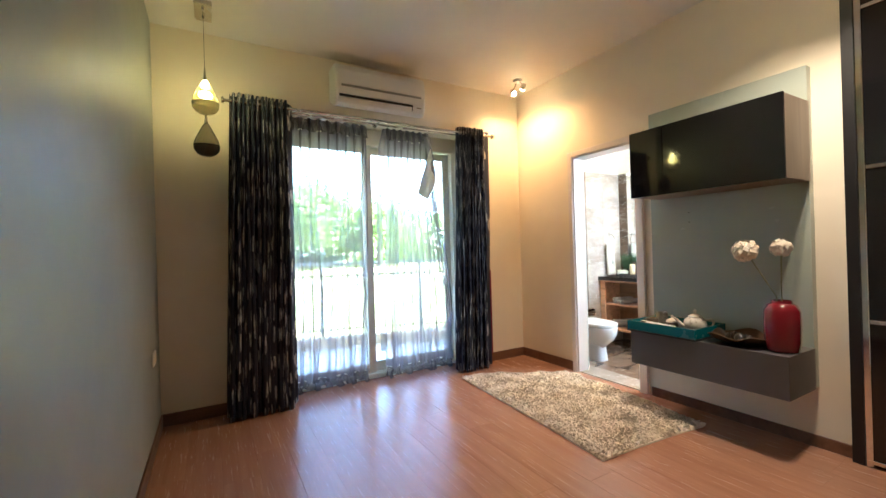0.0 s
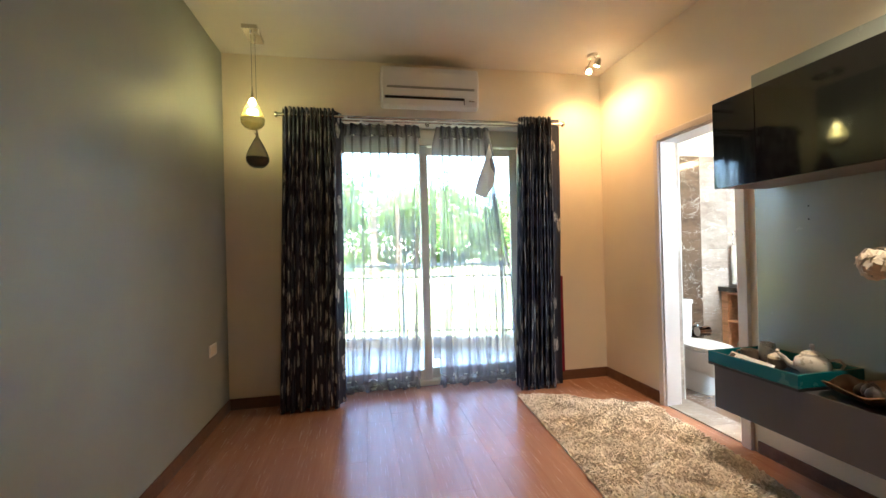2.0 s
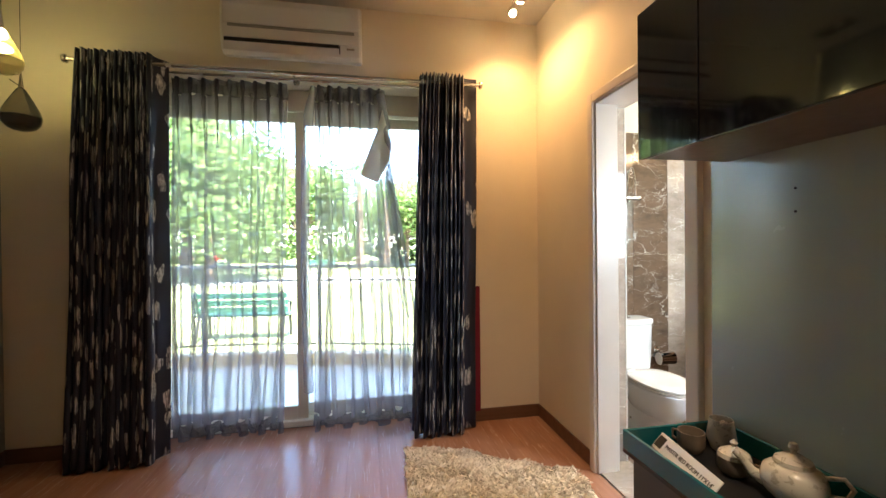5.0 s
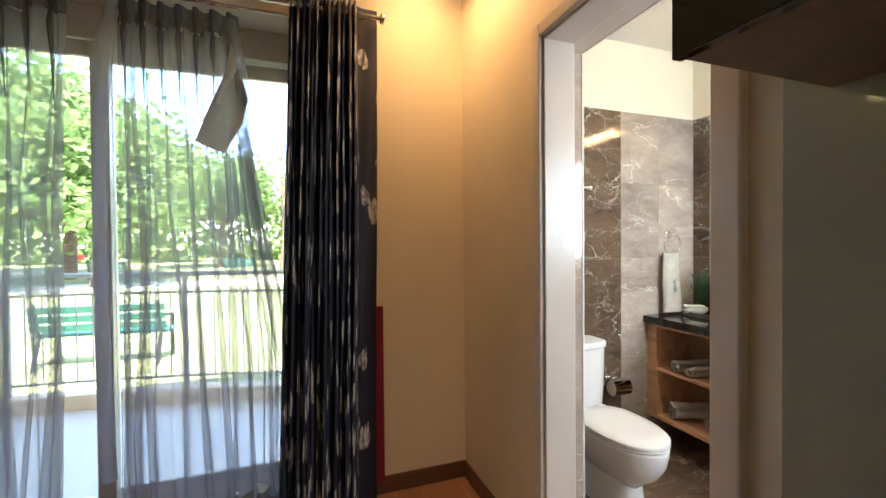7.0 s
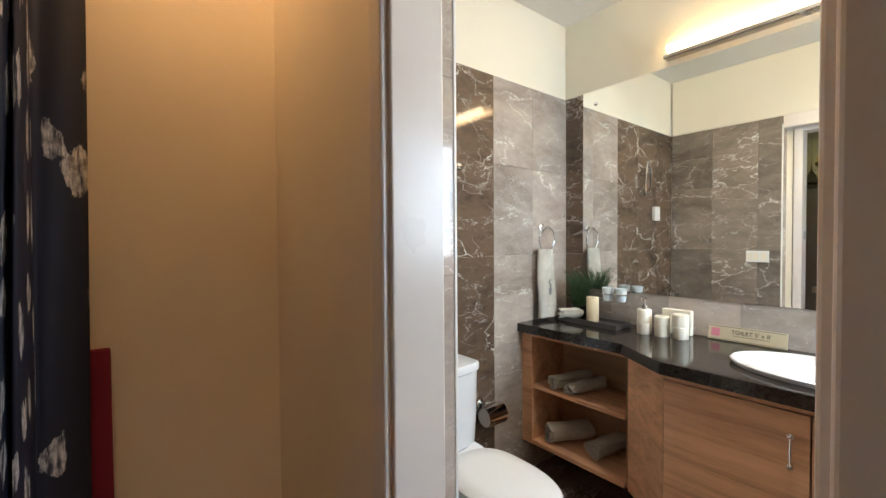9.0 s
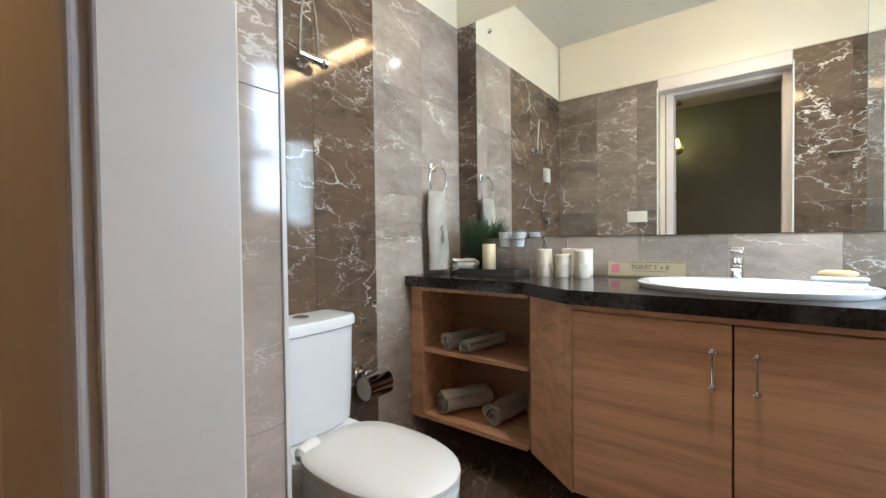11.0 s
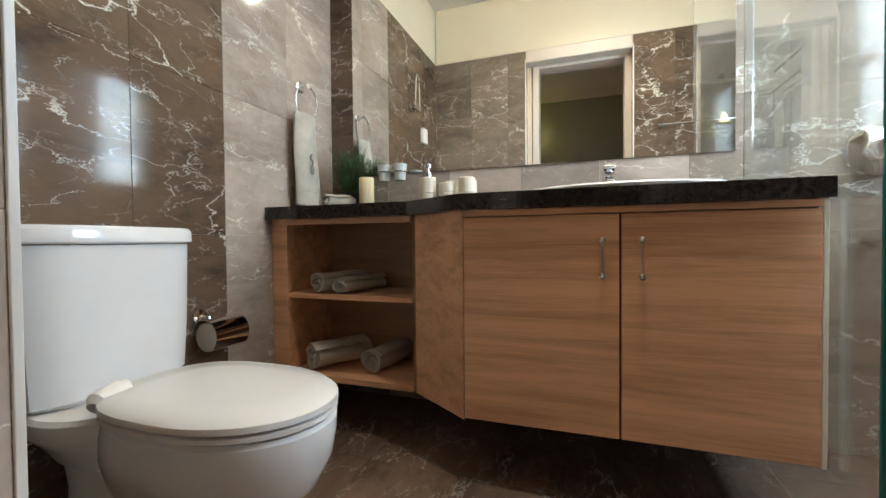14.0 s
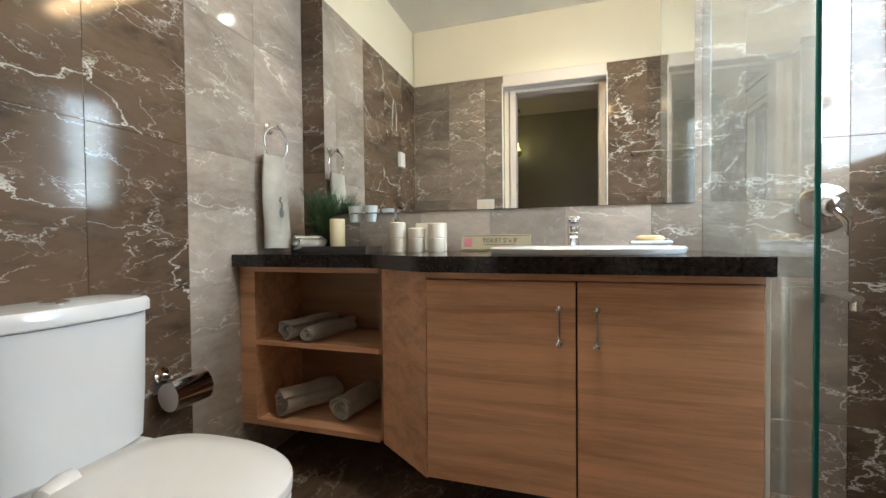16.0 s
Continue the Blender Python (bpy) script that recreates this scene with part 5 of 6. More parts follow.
rolled_towel(4.915, 3.79, 0.857, 0.04, 0.13, -35, "small rolled white face towel on the tray", 1)
rolled_towel(4.79, 3.70, 0.491, 0.048, 0.27, -12, "rolled cream towel lying on the shelf", 2)
rolled_towel(4.775, 3.592, 0.491, 0.04, 0.25, -12, "loosely rolled cream towel lying on the shelf", 5)
rolled_towel(4.80, 3.72, 0.158, 0.068, 0.26, -28, "thick rolled cream bath towel on the bottom shelf", 7)
rolled_towel(4.83, 3.495, 0.158, 0.06, 0.24, -8, "loosely rolled cream bath towel on the bottom shelf", 9)
bag = thing("toiletry_bottle", (4.84, 3.355, 0.158), "small black bottle with a white label on the shelf", "bottle")
part("body", lathe([(0.02, 0), (0.022, 0.004), (0.022, 0.07), (0.012, 0.085), (0.012, 0.1)], 16), M_BLACK, bag, smooth=True)
part("paper_label", box(-0.0235, -0.01, 0.02, -0.021, 0.01, 0.05), M_WHITE, bag)


def grass_pot():
    p = thing("potted_grass", (4.995, 3.775, 0.857), "bushy artificial grass plant in a dark pot on the tray", "plant")
    part("pot", lathe([(0.035, 0), (0.042, 0.004), (0.05, 0.08), (0.046, 0.08), (0.04, 0.06)], 20), M_BLACK, p, smooth=True)
    rr = random.Random(5)
    b = bmesh.new()
    for i in range(380):
        a, o = rr.uniform(0, 2 * math.pi), rr.uniform(0.01, 0.1)
        h = rr.uniform(0.1, 0.3)
        base = Vector((0.03 * math.cos(a) * rr.random(), 0.03 * math.sin(a) * rr.random(), 0.06))
        out = Vector((math.cos(a), math.sin(a), 0))
        cu = rr.uniform(-1, 1)
        pts = []
        for k in range(6):
            s = k / 5
            q = base + out * o * s ** 1.5 + Vector((0, 0, h * s - 0.05 * s ** 3)) + out.cross(Vector((0, 0, 1))) * 0.035 * cu * math.sin(5.5 * s)
            q.x = min(q.x, 0.075)
            q.y = min(q.y, 0.15)
            pts.append(q)
        w = rr.uniform(0.0012, 0.0024)
        tube(pts, [w, w, w, w * 0.9, w * 0.7, w * 0.2], 3, b)
    part("blades", b, M_LEAFGREEN, p, "thin curling green blades")


grass_pot()

tb = thing("tumbler_holder", (BE - 0.006, 3.545, 1.028), "two frosted tumblers in a chrome wall holder", "tumbler holder")
part("wall_plate", lathe([(0.02, 0), (0.02, 0.006), (0.01, 0.01)], 18, m=pose(-0.001, 0, 0, 0, -90, 0)), M_CHROME, tb, smooth=True)
part("arm", tube([(-0.001, 0, 0), (-0.06, 0, 0)], 0.005, 8), M_CHROME, tb, smooth=True)
for dy in (-0.04, 0.04):
    part("holder_ring", tube([(-0.095 + 0.034 * math.cos(a), dy + 0.034 * math.sin(a), 0) for a in [2 * math.pi * i / 24 for i in range(24)]], 0.0035, 8, closed=True), M_CHROME, tb, smooth=True)
    part("tumbler", lathe([(0.02, -0.042), (0.025, -0.04), (0.034, 0.034), (0.031, 0.034), (0.023, -0.035)], 24, m=Matrix.Translation((-0.095, dy, 0))), M_FROST, tb, "frosted white tumbler", True)

for i, (y, h) in enumerate(((3.335, 0.125), (3.25, 0.10), (3.165, 0.12))):
    d = thing("soap_dispenser" if i == 0 else "canister", (4.91 + 0.01 * i, y, 0.8485), "ivory ceramic dispenser with a chrome pump" if i == 0 else "ivory ceramic canister with a parting ring", "dispenser" if i == 0 else "canister", "counter set")
    part("lower_body", lathe([(0.034, 0), (0.036, 0.003), (0.036, 0.058), (0.034, 0.06)], 28), M_WARMWHITE, d, smooth=True)
    part("upper_body", lathe([(0.034, 0.061), (0.036, 0.063), (0.036, h), (0.032, h + 0.004), (0.01, h + 0.004)], 28), M_WARMWHITE, d, smooth=True)
    if i == 0:
        pm = part("pump", lathe([(0.017, h + 0.004), (0.017, h + 0.024), (0.007, h + 0.026), (0.007, h + 0.046), (0.016, h + 0.048), (0.016, h + 0.062), (0.005, h + 0.065)], 18), M_CHROME, d, "chrome pump", True)
        part("nozzle", tube([(0, 0, h + 0.055), (-0.035, -0.018, h + 0.052)], 0.006, 8), M_CHROME, pm, smooth=True)
bx = thing("soap_box", (5.03, 3.22, 0.8485), "ivory box standing behind the canisters", "box")
part("box", box(-0.02, -0.07, 0, 0.02, 0.07, 0.128, 0.004), M_WARMWHITE, bx)

s2 = thing("room_sign", (5.02, 2.935, 0.8485), "beige room sign with dark letters behind the basin", "sign")
s2.matrix_basis = pose(5.05, 2.93, 0.850, 0, 14, 0)
part("board", box(-0.003, -0.155, 0.0, 0.003, 0.155, 0.072, 0.001, 1), M_SIGN, s2)
part("border", box(-0.0036, -0.150, 0.066, -0.003, 0.150, 0.068), M_INK, s2)
part("border", box(-0.0036, -0.150, 0.004, -0.003, 0.150, 0.006), M_INK, s2)
part("print_mark", box(-0.0038, 0.105, 0.016, -0.003, 0.142, 0.056), M_PINK, s2, "pink printed square")
text("TOILET 5' x 8'", 0.026, Matrix.Translation((-0.0042, -0.02, 0.044)) @ FACE_WEST, M_INK, s2)
part("rule", box(-0.0038, -0.09, 0.026, -0.003, 0.05, 0.0275), M_INK, s2)

sd = thing("soap_dish", (4.94, 2.33, 0.8485), "white ceramic soap dish with a soap bar", "soap dish")
part("dish", box(-0.045, -0.064, 0, 0.045, 0.064, 0.026, 0.006), M_CERAMIC, sd, smooth=True)
part("rim", box(-0.048, -0.068, 0.0265, 0.048, 0.068, 0.04, 0.005), M_CERAMIC, sd, smooth=True)
sb = thing("soap_bar", (4.94, 2.33, 0.8886), "tan soap bar on the dish", "soap")
part("bar", loft([[(0.03 * k * math.cos(a), 0.05 * k * math.sin(a), z) for a in [2 * math.pi * i / 24 for i in range(24)]] for k, z in ((0.85, 0), (1, 0.006), (0.95, 0.014), (0.6, 0.02))]), M_SOAP, sb, smooth=True)

gp = thing("shower_screen", (0, 0, 0), "clear glass shower screen with green polished edge", "shower screen")
part("pane", box(4.323, 2.113, FLOOR_Z + 0.02, BE - 0.002, 2.121, 2.45), M_SHOWERGLASS, gp).visible_shadow = False
part("polished_edge", box(4.315, 2.1125, FLOOR_Z + 0.002, 4.3225, 2.1215, 2.45, 0.001, 1), M_GLASSEDGE, gp, "green glass edge")
for z in (0.35, 2.1):
    part("clamp", box(BE - 0.045, 2.105, z, BE - 0.001, 2.129, z + 0.05, 0.003), M_CHROME, gp, "chrome wall clamp")

mx = thing("shower_mixer", (BE, 1.735, 1.0), "chrome shower mixer with a lever on the tiled wall", "shower mixer")
part("plate", lathe([(0.085, 0), (0.085, 0.008), (0.07, 0.016), (0.035, 0.02)], 36, m=pose(0, 0, 0, 0, -90, 0)), M_CHROME, mx, smooth=True)
part("knob", lathe([(0.036, 0.018), (0.036, 0.055), (0.028, 0.07), (0.006, 0.074)], 26, m=pose(0, 0, 0, 0, -90, 0)), M_CHROME, mx, smooth=True)
part("lever", tube([(-0.06, 0, -0.01), (-0.075, -0.03, -0.05), (-0.07, -0.035, -0.1)], [0.016, 0.014, 0.008], 10), M_CHROME, mx, smooth=True)
spt = thing("bath_spout", (BE, 1.74, 0.70), "long chrome bath spout", "spout")
part("pipe", tube([(0, 0, 0), (-0.15, 0, 0.0), (-0.2, 0, -0.008)], [0.02, 0.017, 0.017], 14), M_CHROME, spt, smooth=True)
part("outlet", lathe([(0.014, 0), (0.016, -0.03), (0.012, -0.032)], 16, m=Matrix.Translation((-0.19, 0, -0.012))), M_CHROME, spt, smooth=True)

sw = thing("switch_plate", (BW, 3.30, 1.2), "white double switch plate beside the doorway", "switch")
part("plate", box(0.0005, -0.075, -0.045, 0.009, 0.075, 0.045, 0.003), M_WHITE, sw)
for a in (-0.06, -0.005, 0.035):
    part("rocker", box(0.009, a, -0.03, 0.012, a + 0.035, 0.03, 0.002, 1), M_WARMWHITE, sw)

hf = thing("health_faucet", (4.03, BN, 1.72), "chrome valve with a looped hose on the tiled wall", "faucet")
part("wall_plate", lathe([(0.028, 0), (0.028, 0.006), (0.015, 0.012), (0.013, 0.06)], 20, m=pose(0, 0, 0, 90, 0, 0)), M_CHROME, hf, smooth=True)
part("valve", tube([(-0.05, -0.055, 0), (0.05, -0.055, 0)], 0.016, 12), M_CHROME, hf, smooth=True)
part("knob", lathe([(0.012, 0), (0.022, 0.01), (0.022, 0.025), (0.01, 0.03)], 16, m=pose(0.05, -0.055, 0, 0, 90, 0)), M_CHROME, hf, smooth=True)
part("hose", tube([(-0.04 + 0.04 * (1 - math.cos(a)), -0.055, 0.25 * math.sin(a)) for a in [math.pi * i / 20 for i in range(21)]], 0.006, 8), M_CHROME, hf, "looped steel hose", True)
sb2 = thing("socket_box", (3.80, BN, 1.56), "white socket cover on the tiled wall", "socket")
part("plate", box(-0.045, -0.03, -0.06, 0.045, -0.0005, 0.06, 0.005), M_WHITE, sb2)

tr2 = thing("towel_rail", (BW, 2.02, 1.55), "chrome towel rail on the door wall", "towel rail")
for y in (-0.45, 0.12):
    part("post", lathe([(0.02, 0), (0.02, 0.008), (0.009, 0.014), (0.009, 0.06)], 16, m=pose(0, y, 0, 0, 90, 0)), M_CHROME, tr2, smooth=True)
part("rail", tube([(0.055, -0.48, 0), (0.055, 0.15, 0)], 0.008, 10), M_CHROME, tr2, smooth=True)

# ---- outside ----
GZ = -0.28
bp = [(-6.0, 4.2)] + [(x, 6.12 - 0.06 * (x + 0.5) ** 2) for x in [-4 + 0.5 * i for i in range(17)]] + [(5.0, 4.2)]
structure("balcony_floor", prism(bp, GZ - 0.1, -0.03), M_BALCONY, "pale tiled balcony floor with a curved edge", "balcony")
arc = [(x, 6.12 - 0.06 * (x + 0.5) ** 2) for x in [-4 + 0.25 * i for i in range(33)]]
kb = [(x, y - 0.07) for x, y in arc] + [(x, y + 0.09) for x, y in reversed(arc)]
structure("balcony_kerb", prism(kb, -0.03, 0.10, 0.01), M_KERB, "low beige kerb along the balcony edge", "kerb")
# slab out of view, added to stop direct sun entering the bedroom
structure("unseen_overhang", box(-6, 4.19, CZ, 5.2, 5.5, CZ + 0.15), M_CEIL, "unseen overhang added to keep sun off the balcony door", "ceiling")
# unseen wall, added so that its shadow covers the balcony
structure("sun_block_wall", box(-8, 4.19, CZ + 0.15, 7, 4.3, 4.7), M_KERB, "unseen wall added above the overhang to shade the balcony", "wall")
structure("facade", box(-8, 4.19, GZ, WX - 0.21, 4.3, 6), M_KERB, "rendered outer wall beside the balcony", "wall")
rl = thing("balcony_railing", (0, 0, 0), "grey painted metal railing along the curved balcony", "railing")
for z, r in ((1.12, 0.022), (0.955, 0.012), (0.2, 0.012)):
    part("rail", tube([(x, y, z) for x, y in arc], r, 8), M_RAIL, rl, smooth=True)
bmesh_bal = mesh("baluster", tube([(0, 0, 0.2), (0, 0, 0.955)], 0.006, 6), M_RAIL)
bmesh_post = mesh("post", box(-0.02, -0.02, 0.09, 0.02, 0.02, 1.11, 0.003, 1), M_RAIL)
for i in range(66):
    x = -4 + 8 * i / 66
    post = i % 11 == 0
    ob = new("post" if post else "baluster", bmesh_post if post else bmesh_bal)
    ob.location = (x, 6.12 - 0.06 * (x + 0.5) ** 2, 0)
    ob.parent = rl

structure("ground", box(-400, -5, GZ - 0.3, 400, 600, GZ), M_LAWN, "sunlit lawn behind the house", "lawn")
structure("garden_path", box(-60, 20, GZ, 60, 23.5, GZ + 0.01), M_PATH, "pale path crossing the lawn", "path")


def bench(x, y, rz, label):
    c = thing("park_bench", (x, y, GZ), label, "bench", "park benches", rz)
    for s in (-0.72, 0.72):
        part("leg_frame", tube([(s, -0.25, 0), (s, -0.22, 0.4), (s, 0.16, 0.42), (s, 0.26, 0.88)], 0.025, 8), M_BLACK, c, "cast iron frame", True)
        part("leg", tube([(s, 0.3, 0), (s, 0.16, 0.42)], 0.025, 8), M_BLACK, c, smooth=True)
        part("armrest", tube([(s, -0.24, 0.4), (s, -0.25, 0.63), (s, 0.2, 0.66)], 0.02, 8), M_BLACK, c, smooth=True)
    for i in range(4):
        part("seat_slat", box(-0.8, -0.23 + 0.1 * i, 0.42, 0.8, -0.15 + 0.1 * i, 0.45, 0.006), M_BENCH, c)
    for i in range(3):
        b = box(-0.8, -0.012, 0, 0.8, 0.012, 0.1, 0.006)
        bmesh.ops.transform(b, matrix=pose(0, 0.185 + 0.027 * i, 0.5 + 0.125 * i, -12, 0, 0), verts=b.verts)
        part("back_slat", b, M_BENCH, c)
    return c


bench(-0.25, 8.7, 174, "green slatted park bench on the lawn beyond the railing")
bench(-0.8, 27.0, 180, "small far green bench by the path")
bench(-6.5, 26.0, 180, "small far green bench by the path")


def bollard(x, y):
    b = thing("bollard", (x, y, GZ), "pale grey garden bollard on the lawn", "bollard")
    part("shaft", box(-0.075, -0.075, 0, 0.075, 0.075, 0.92, 0.01), M_RAIL, b)
    part("cap", box(-0.09, -0.09, 0.921, 0.09, 0.09, 0.98, 0.015), M_RAIL, b)


bollard(-1.6, 8.27)


def spring_rider(x, y, material, label):
    p = thing("play_rider", (x, y, GZ), label, "play equipment", "play equipment")
    part("foot", box(-0.5, -0.5, 0, 0.5, 0.5, 0.1, 0.02), M_PATH, p)
    part("spring", tube([(0.15 * math.cos(i * 0.8), 0.15 * math.sin(i * 0.8), 0.1 + 0.012 * i) for i in range(40)], 0.03, 6), M_BLACK, p, smooth=True)
    part("seat", loft([egg(0, 0, w, l, z) for w, l, z in ((0.3, 0.9, 0.57), (0.6, 1.9, 0.7), (0.62, 2.0, 0.95), (0.4, 1.5, 1.05))]), material, p, smooth=True)


spring_rider(-12.6, 37.5, M_PLAYRED, "red play rider far across the lawn")
spring_rider(-10.6, 38.0, M_PLAYRED, "red play rider far across the lawn")


def tree(x, y, h, spread, seed, label, n=2600, size=0.22):
    r = random.Random(seed)
    t = thing("tree", (x, y, GZ), label, "tree", "garden trees")
    b = bmesh.new()
    tube([(0, 0, 0), (0.1, 0.05, h * 0.25), (0.05, -0.1, h * 0.5), (0, 0, h * 0.8)], [h * 0.035, h * 0.026, h * 0.018, h * 0.005], 9, b)
    heads = []
    for i in range(11):
        a = 2 * math.pi * i / 11 + r.uniform(-0.3, 0.3)
        z0 = h * r.uniform(0.25, 0.6)
        e = Vector((math.cos(a) * spread * r.uniform(0.45, 0.95), math.sin(a) * spread * r.uniform(0.45, 0.95), h * r.uniform(0.4, 0.92)))
        tube([(0.04, 0, z0), e * 0.5 + Vector((0, 0, z0 * 0.45)), e], [h * 0.013, h * 0.008, h * 0.003], 6, b)
        heads.append((e, r.uniform(0.55, 1.0)))
    heads += [(Vector((r.uniform(-0.3, 0.3) * spread, r.uniform(-0.3, 0.3) * spread, h * r.uniform(0.6, 0.97))), 1.0) for _ in range(6)]
    part("trunk", b, M_BARK, t, smooth=True)
    V, F = [], []
    for i in range(n):
        c, k = r.choice(heads)
        d = Vector((r.gauss(0, 1), r.gauss(0, 1), r.gauss(0, 0.7))) * spread * 0.24 * k
        p = c + d
        s = Vector((r.gauss(0, 1), r.gauss(0, 1), r.gauss(0, 0.6))).normalized() * size * r.uniform(0.6, 1.3)
        u = s.cross(Vector((r.gauss(0, 1), r.gauss(0, 1), r.gauss(0, 1)))).normalized() * size * 0.5
        j = len(V)
        V += [p - s, p + u, p + s, p - u]
        F.append((j, j + 1, j + 2, j + 3))
    me = bpy.data.meshes.new("crown")
    me.from_pydata([tuple(v) for v in V], [], F)
    me.materials.append(M_LEAF)
    ob = new("crown", me)
    ob.parent = t
    return t


def palm(x, y, h, seed):
    r = random.Random(seed)
    t = thing("palm_tree", (x, y, GZ), "tall fan palm with a ragged crown", "palm tree", "garden palms")
    part("trunk", tube([(0, 0, 0), (0.1, 0, h * 0.4), (0.05, 0.05, h * 0.8), (0, 0, h)], [0.3, 0.22, 0.2, 0.16], 10), M_BARK, t, smooth=True)
    V, F = [], []
    for i in range(46):
        a, e = r.uniform(0, 2 * math.pi), r.uniform(-0.7, 1.2)
        d = Vector((math.cos(a) * math.cos(e), math.sin(a) * math.cos(e), math.sin(e)))
        side = d.cross(Vector((0, 0, 1))).normalized()
        c = Vector((0, 0, h)) + d * 1.1
        for k in range(13):
            q = (k - 6) / 6
            tip = c + (d * math.cos(q * 1.3) + side * math.sin(q * 1.3)) * 1.0 + Vector((0, 0, -0.25 * abs(q)))
            j = len(V)
            V += [c - side * 0.03, c + side * 0.03, tip]
            F.append((j, j + 1, j + 2))
        j = len(V)
        V += [Vector((0, 0, h)), Vector((0, 0, h + 0.05)), c]
        F.append((j, j + 1, j + 2))
    me = bpy.data.meshes.new("crown")
    me.from_pydata([tuple(v) for v in V], [], F)
    me.materials.append(M_LEAF)
    new("crown", me).parent = t


tree(-8.5, 27, 9.5, 5.5, 1, "broad green tree behind the lawn", 5200, 0.3)
tree(-15, 33, 11, 6.5, 2, "broad green tree behind the lawn", 4200, 0.36)
tree(-3.2, 36, 7.5, 4.5, 3, "smaller green tree behind the lawn", 3600, 0.28)
tree(8, 44, 8, 5, 5, "far green tree behind the lawn", 3000, 0.34)
tree(15, 40, 6, 4.5, 6, "far green tree behind the lawn", 3000, 0.3)
tree(-5.5, 22, 6.5, 4.2, 8, "broad green tree behind the lawn", 5200, 0.22)
tree(-12, 24, 8, 5.0, 9, "broad green tree behind the lawn", 5200, 0.26)
tree(5.5, 38, 6.5, 4.5, 12, "far green tree behind the lawn", 3600, 0.28)
palm(1.4, 30, 6.0, 4)
palm(3.4, 33, 5.4, 7)
hd = thing("hedge", (0, 0, 0), "long clipped green hedge behind the lawn", "hedge")
r = random.Random(11)
V, F = [], []
for i in range(16000):
    x = r.uniform(-45, 45)
    p = Vector((x, 48 + r.gauss(0, 0.7), GZ + r.uniform(0, 1) ** 1.4 * 6.5 + 1.6 * noise.noise(Vector((x * 0.25, 0, 0)))))
    s = Vector((r.gauss(0, 1), r.gauss(0, 1), r.gauss(0, 1))).normalized() * 0.35
    u = s.cross(Vector((r.gauss(0, 1), r.gauss(0, 1), r.gauss(0, 1)))).normalized() * 0.22
    j = len(V)
    V += [p - s, p + u, p + s, p - u]
    F.append((j, j + 1, j + 2, j + 3))
me = bpy.data.meshes.new("foliage")
me.from_pydata([tuple(v) for v in V], [], F)
me.materials.append(M_LEAF)
ob = new("foliage", me)
ob.parent, ob["kind"] = hd, "stuff"


# ---- pieces of floors and walls ----
TILE_MESHES = {}


def tile_mesh(w, h, t, material):
    key = (round(w, 3), round(h, 3), round(t, 3), material.name)
    if key not in TILE_MESHES:
        TILE_MESHES[key] = mesh("tile", box(-w / 2, -h / 2, -t, w / 2, h / 2, 0, 0.0007, 1), material)
    return TILE_MESHES[key]


def tiles(parent, origin, u, v, us, vs, pick, name="tile", gap=0.0008, thick=TK):
    """Tiles between the joint lines us and vs on the plane through origin along u and v."""
    U, V = Vector(u), Vector(v)
    N = U.cross(V)
    rot = Matrix((U, V, N)).transposed().to_4x4()
    for a, b in zip(us, us[1:]):
        for c, d in zip(vs, vs[1:]):
            mat = pick((a + b) / 2, (c + d) / 2)
            if mat is None:
                continue
            ob = new(name, tile_mesh(b - a - gap, d - c - gap, thick, mat))
            ob.matrix_basis = Matrix.Translation(Vector(origin) + U * (a + b) / 2 + V * (c + d) / 2) @ rot
            ob.parent = parent


ROWS = [FLOOR_Z, 0.21, 0.732, 1.254, 1.777, TT]
tiles(n_wall, (0, BN, 0), (1, 0, 0), (0, 0, 1), [BW, 3.756, 4.083, 4.41, 4.75, BE], ROWS, lambda a, z: M_TILE_LIGHT if a > 4.41 else M_TILE_DARK)
tiles(e_wall, (BE, 0, 0), (0, -1, 0), (0, 0, 1), [-BN, -3.81, -3.62, -3.29, -2.96, -2.63, -2.3, -1.97, -1.66, -BS], ROWS,
      lambda a, z: M_TILE_DARK if -a > 3.81 or -a < 1.66 else M_TILE_LIGHT if z < 1.254 and 2.15 < -a < 3.6 else M_TILE_MID)
tiles(w_wall, (BW, 0, 0), (0, 1, 0), (0, 0, 1), [LV, 3.3, 3.62, BN], ROWS, lambda a, z: M_TILE_MID)
tiles(w_wall, (BW, 0, 0), (0, 1, 0), (0, 0, 1), [BS, 1.72, 2.05, DR - RV], ROWS, lambda a, z: M_TILE_DARK)
tiles(s_wall, (0, BS, 0), (-1, 0, 0), (0, 0, 1), [-BE, -BWX1, -4.68, -BWX0, -4.0, -3.69, -BW], [FLOOR_Z, 0.21, 0.732, BWZ0, 1.66, BWZ1, TT],
      lambda a, z: None if BWX0 < -a < BWX1 and BWZ0 < z < BWZ1 else M_TILE_MID)
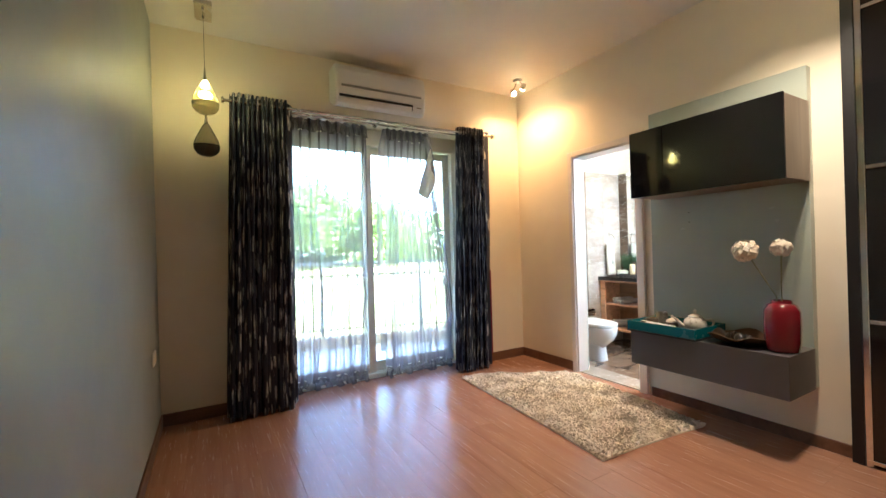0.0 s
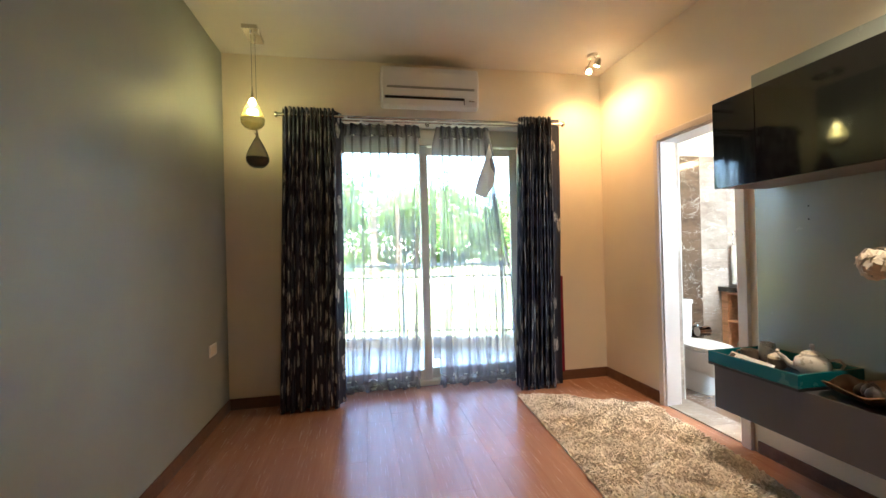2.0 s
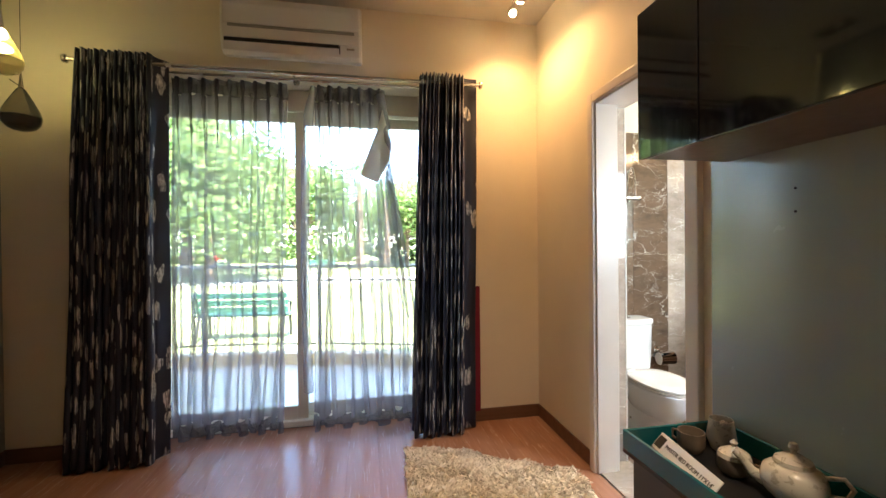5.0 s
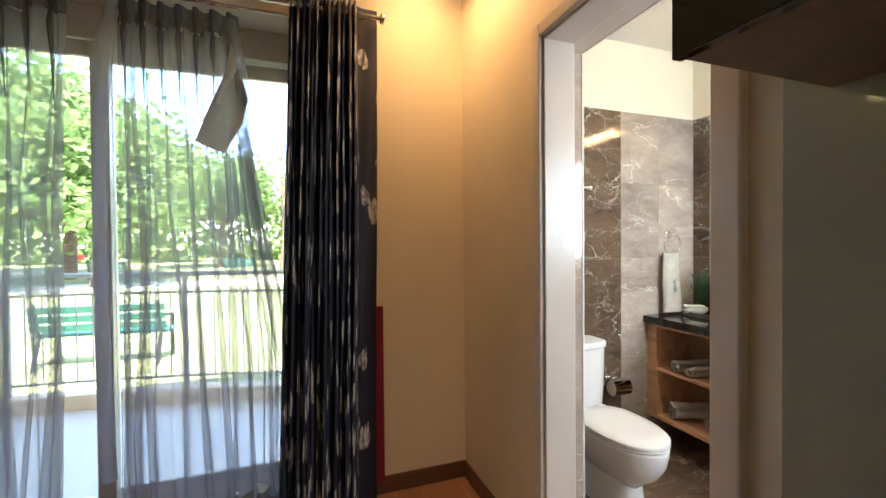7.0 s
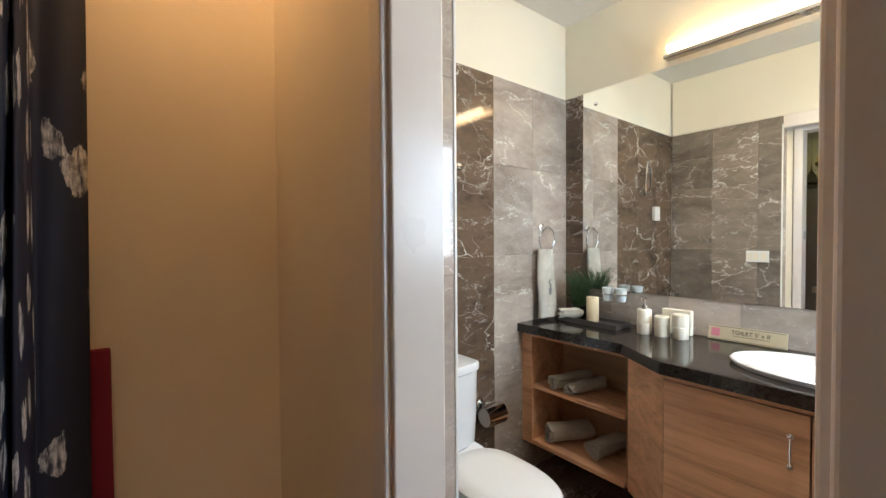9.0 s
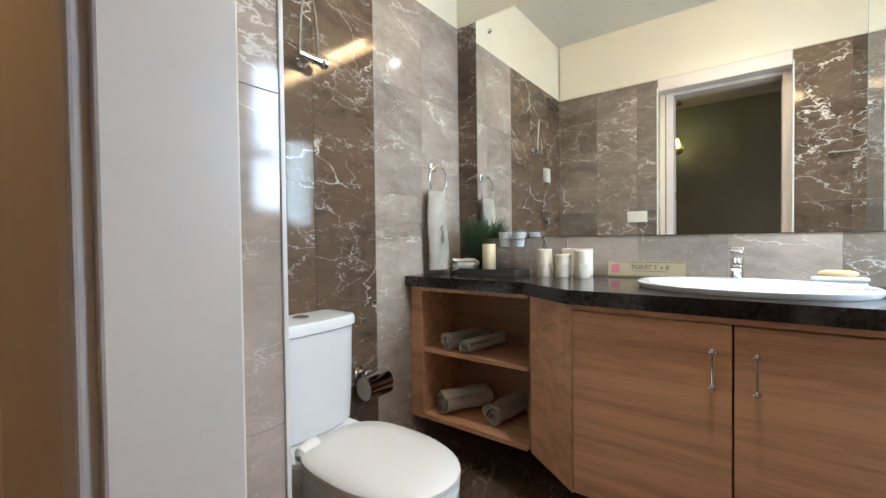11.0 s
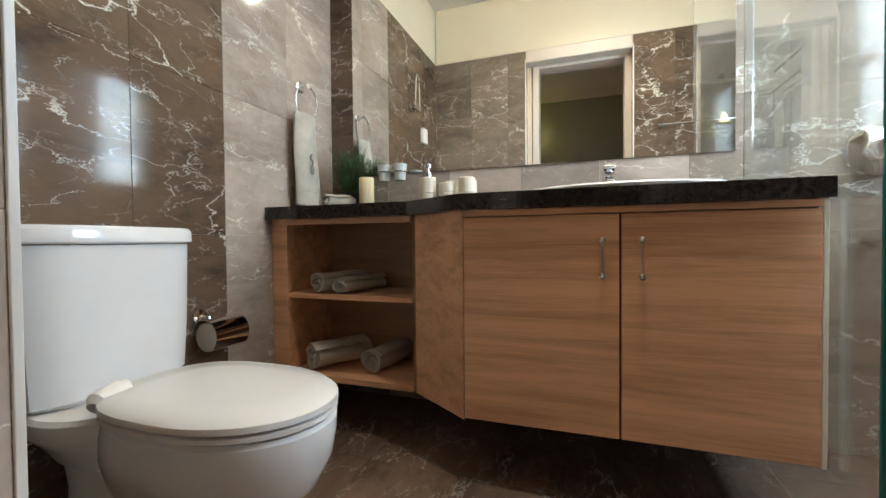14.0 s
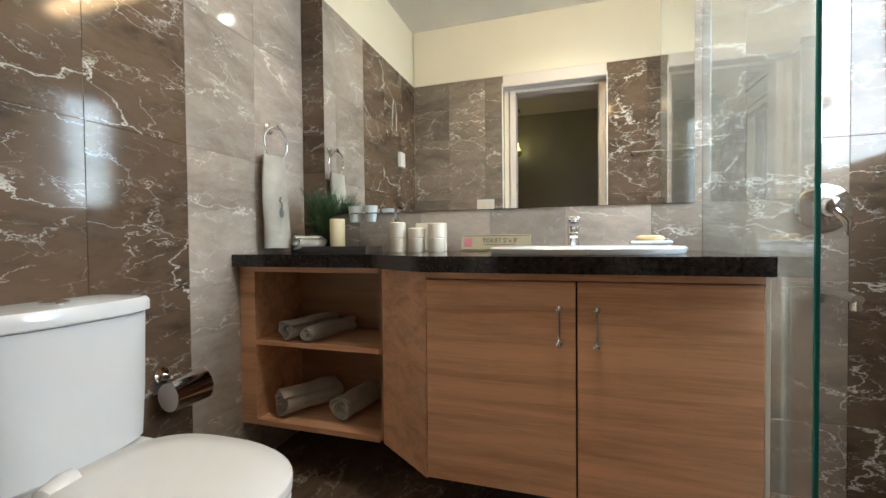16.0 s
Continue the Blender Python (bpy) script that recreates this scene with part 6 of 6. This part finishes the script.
# tiled reveal of the doorway
tiles(w_wall, (0, LV, 0), (-1, 0, 0), (0, 0, -1), [-BW + 0.006, -J1], [-DT - RV, -1.777, -1.254, -0.732, -0.21, 0], lambda a, z: M_TILE_LIGHT)
tiles(w_wall, (0, DR - RV, 0), (-1, 0, 0), (0, 0, 1), [-BW + 0.006, -J1], [0, 0.21, 0.732, 1.254, 1.777, DT + RV], lambda a, z: M_TILE_LIGHT)
part("tile_trim", box(BW - 0.006, LV - 0.003, FLOOR_Z, BW + 0.002, LV + 0.006, DT + RV, 0.001), M_WHITE, w_wall, "white corner trim")
part("tile_trim", box(BW - 0.006, DR - RV - 0.006, 0, BW + 0.002, DR - RV + 0.003, DT + RV, 0.001), M_WHITE, w_wall, "white corner trim")
bath_floor = bpy.data.objects["bath_floor"]
tiles(bath_floor, (0, 0, FLOOR_Z), (1, 0, 0), (0, 1, 0), [BW, 3.53, 3.86, 4.19, 4.52, 4.85, BE], [BS, 1.76, 2.09, 2.42, 2.75, 3.08, 3.41, 3.74, BN], lambda a, b: M_TILE_FLOOR)
# stone sill of the doorway, a low step above the bathroom floor
sill = structure("door_sill", box(3.222, DR - RV, -0.11, BW + 0.004, LV, -0.004), M_GROUT, "pale marble sill of the bathroom doorway", "sill")
tiles(sill, (0, 0, 0.006), (1, 0, 0), (0, 1, 0), [3.222, BW + 0.008], [DR - RV, 2.66, LV], lambda a, b: M_TILE_LIGHT)
tiles(sill, (BW + 0.014, 0, 0), (0, 1, 0), (0, 0, 1), [DR - RV, 2.66, LV], [FLOOR_Z, -0.004], lambda a, b: M_TILE_MID)

# floor planks, laid along the room
PW, PL = 0.192, 1.21
rng = random.Random(4)
x, i = WX, 0
while x < EX - 0.001:
    x1 = min(x + PW, EX)
    y = SY - rng.random() * PL
    while y < NY + 0.1:
        a, b = max(y, SY), min(y + PL, NY + 0.17)
        if b - a > 0.02:
            key = ("plank", round(x1 - x, 3), round(b - a, 3))
            if key not in TILE_MESHES:
                w, h = x1 - x - 0.0004, b - a - 0.0004
                TILE_MESHES[key] = mesh("plank", box(-w / 2, -h / 2, -0.012, w / 2, h / 2, 0, 0.0004, 1), M_FLOOR)
            ob = new("plank", TILE_MESHES[key])
            ob.location = ((x + x1) / 2, (a + b) / 2, 0)
            ob.parent = floor
        y += PL
    x = x1
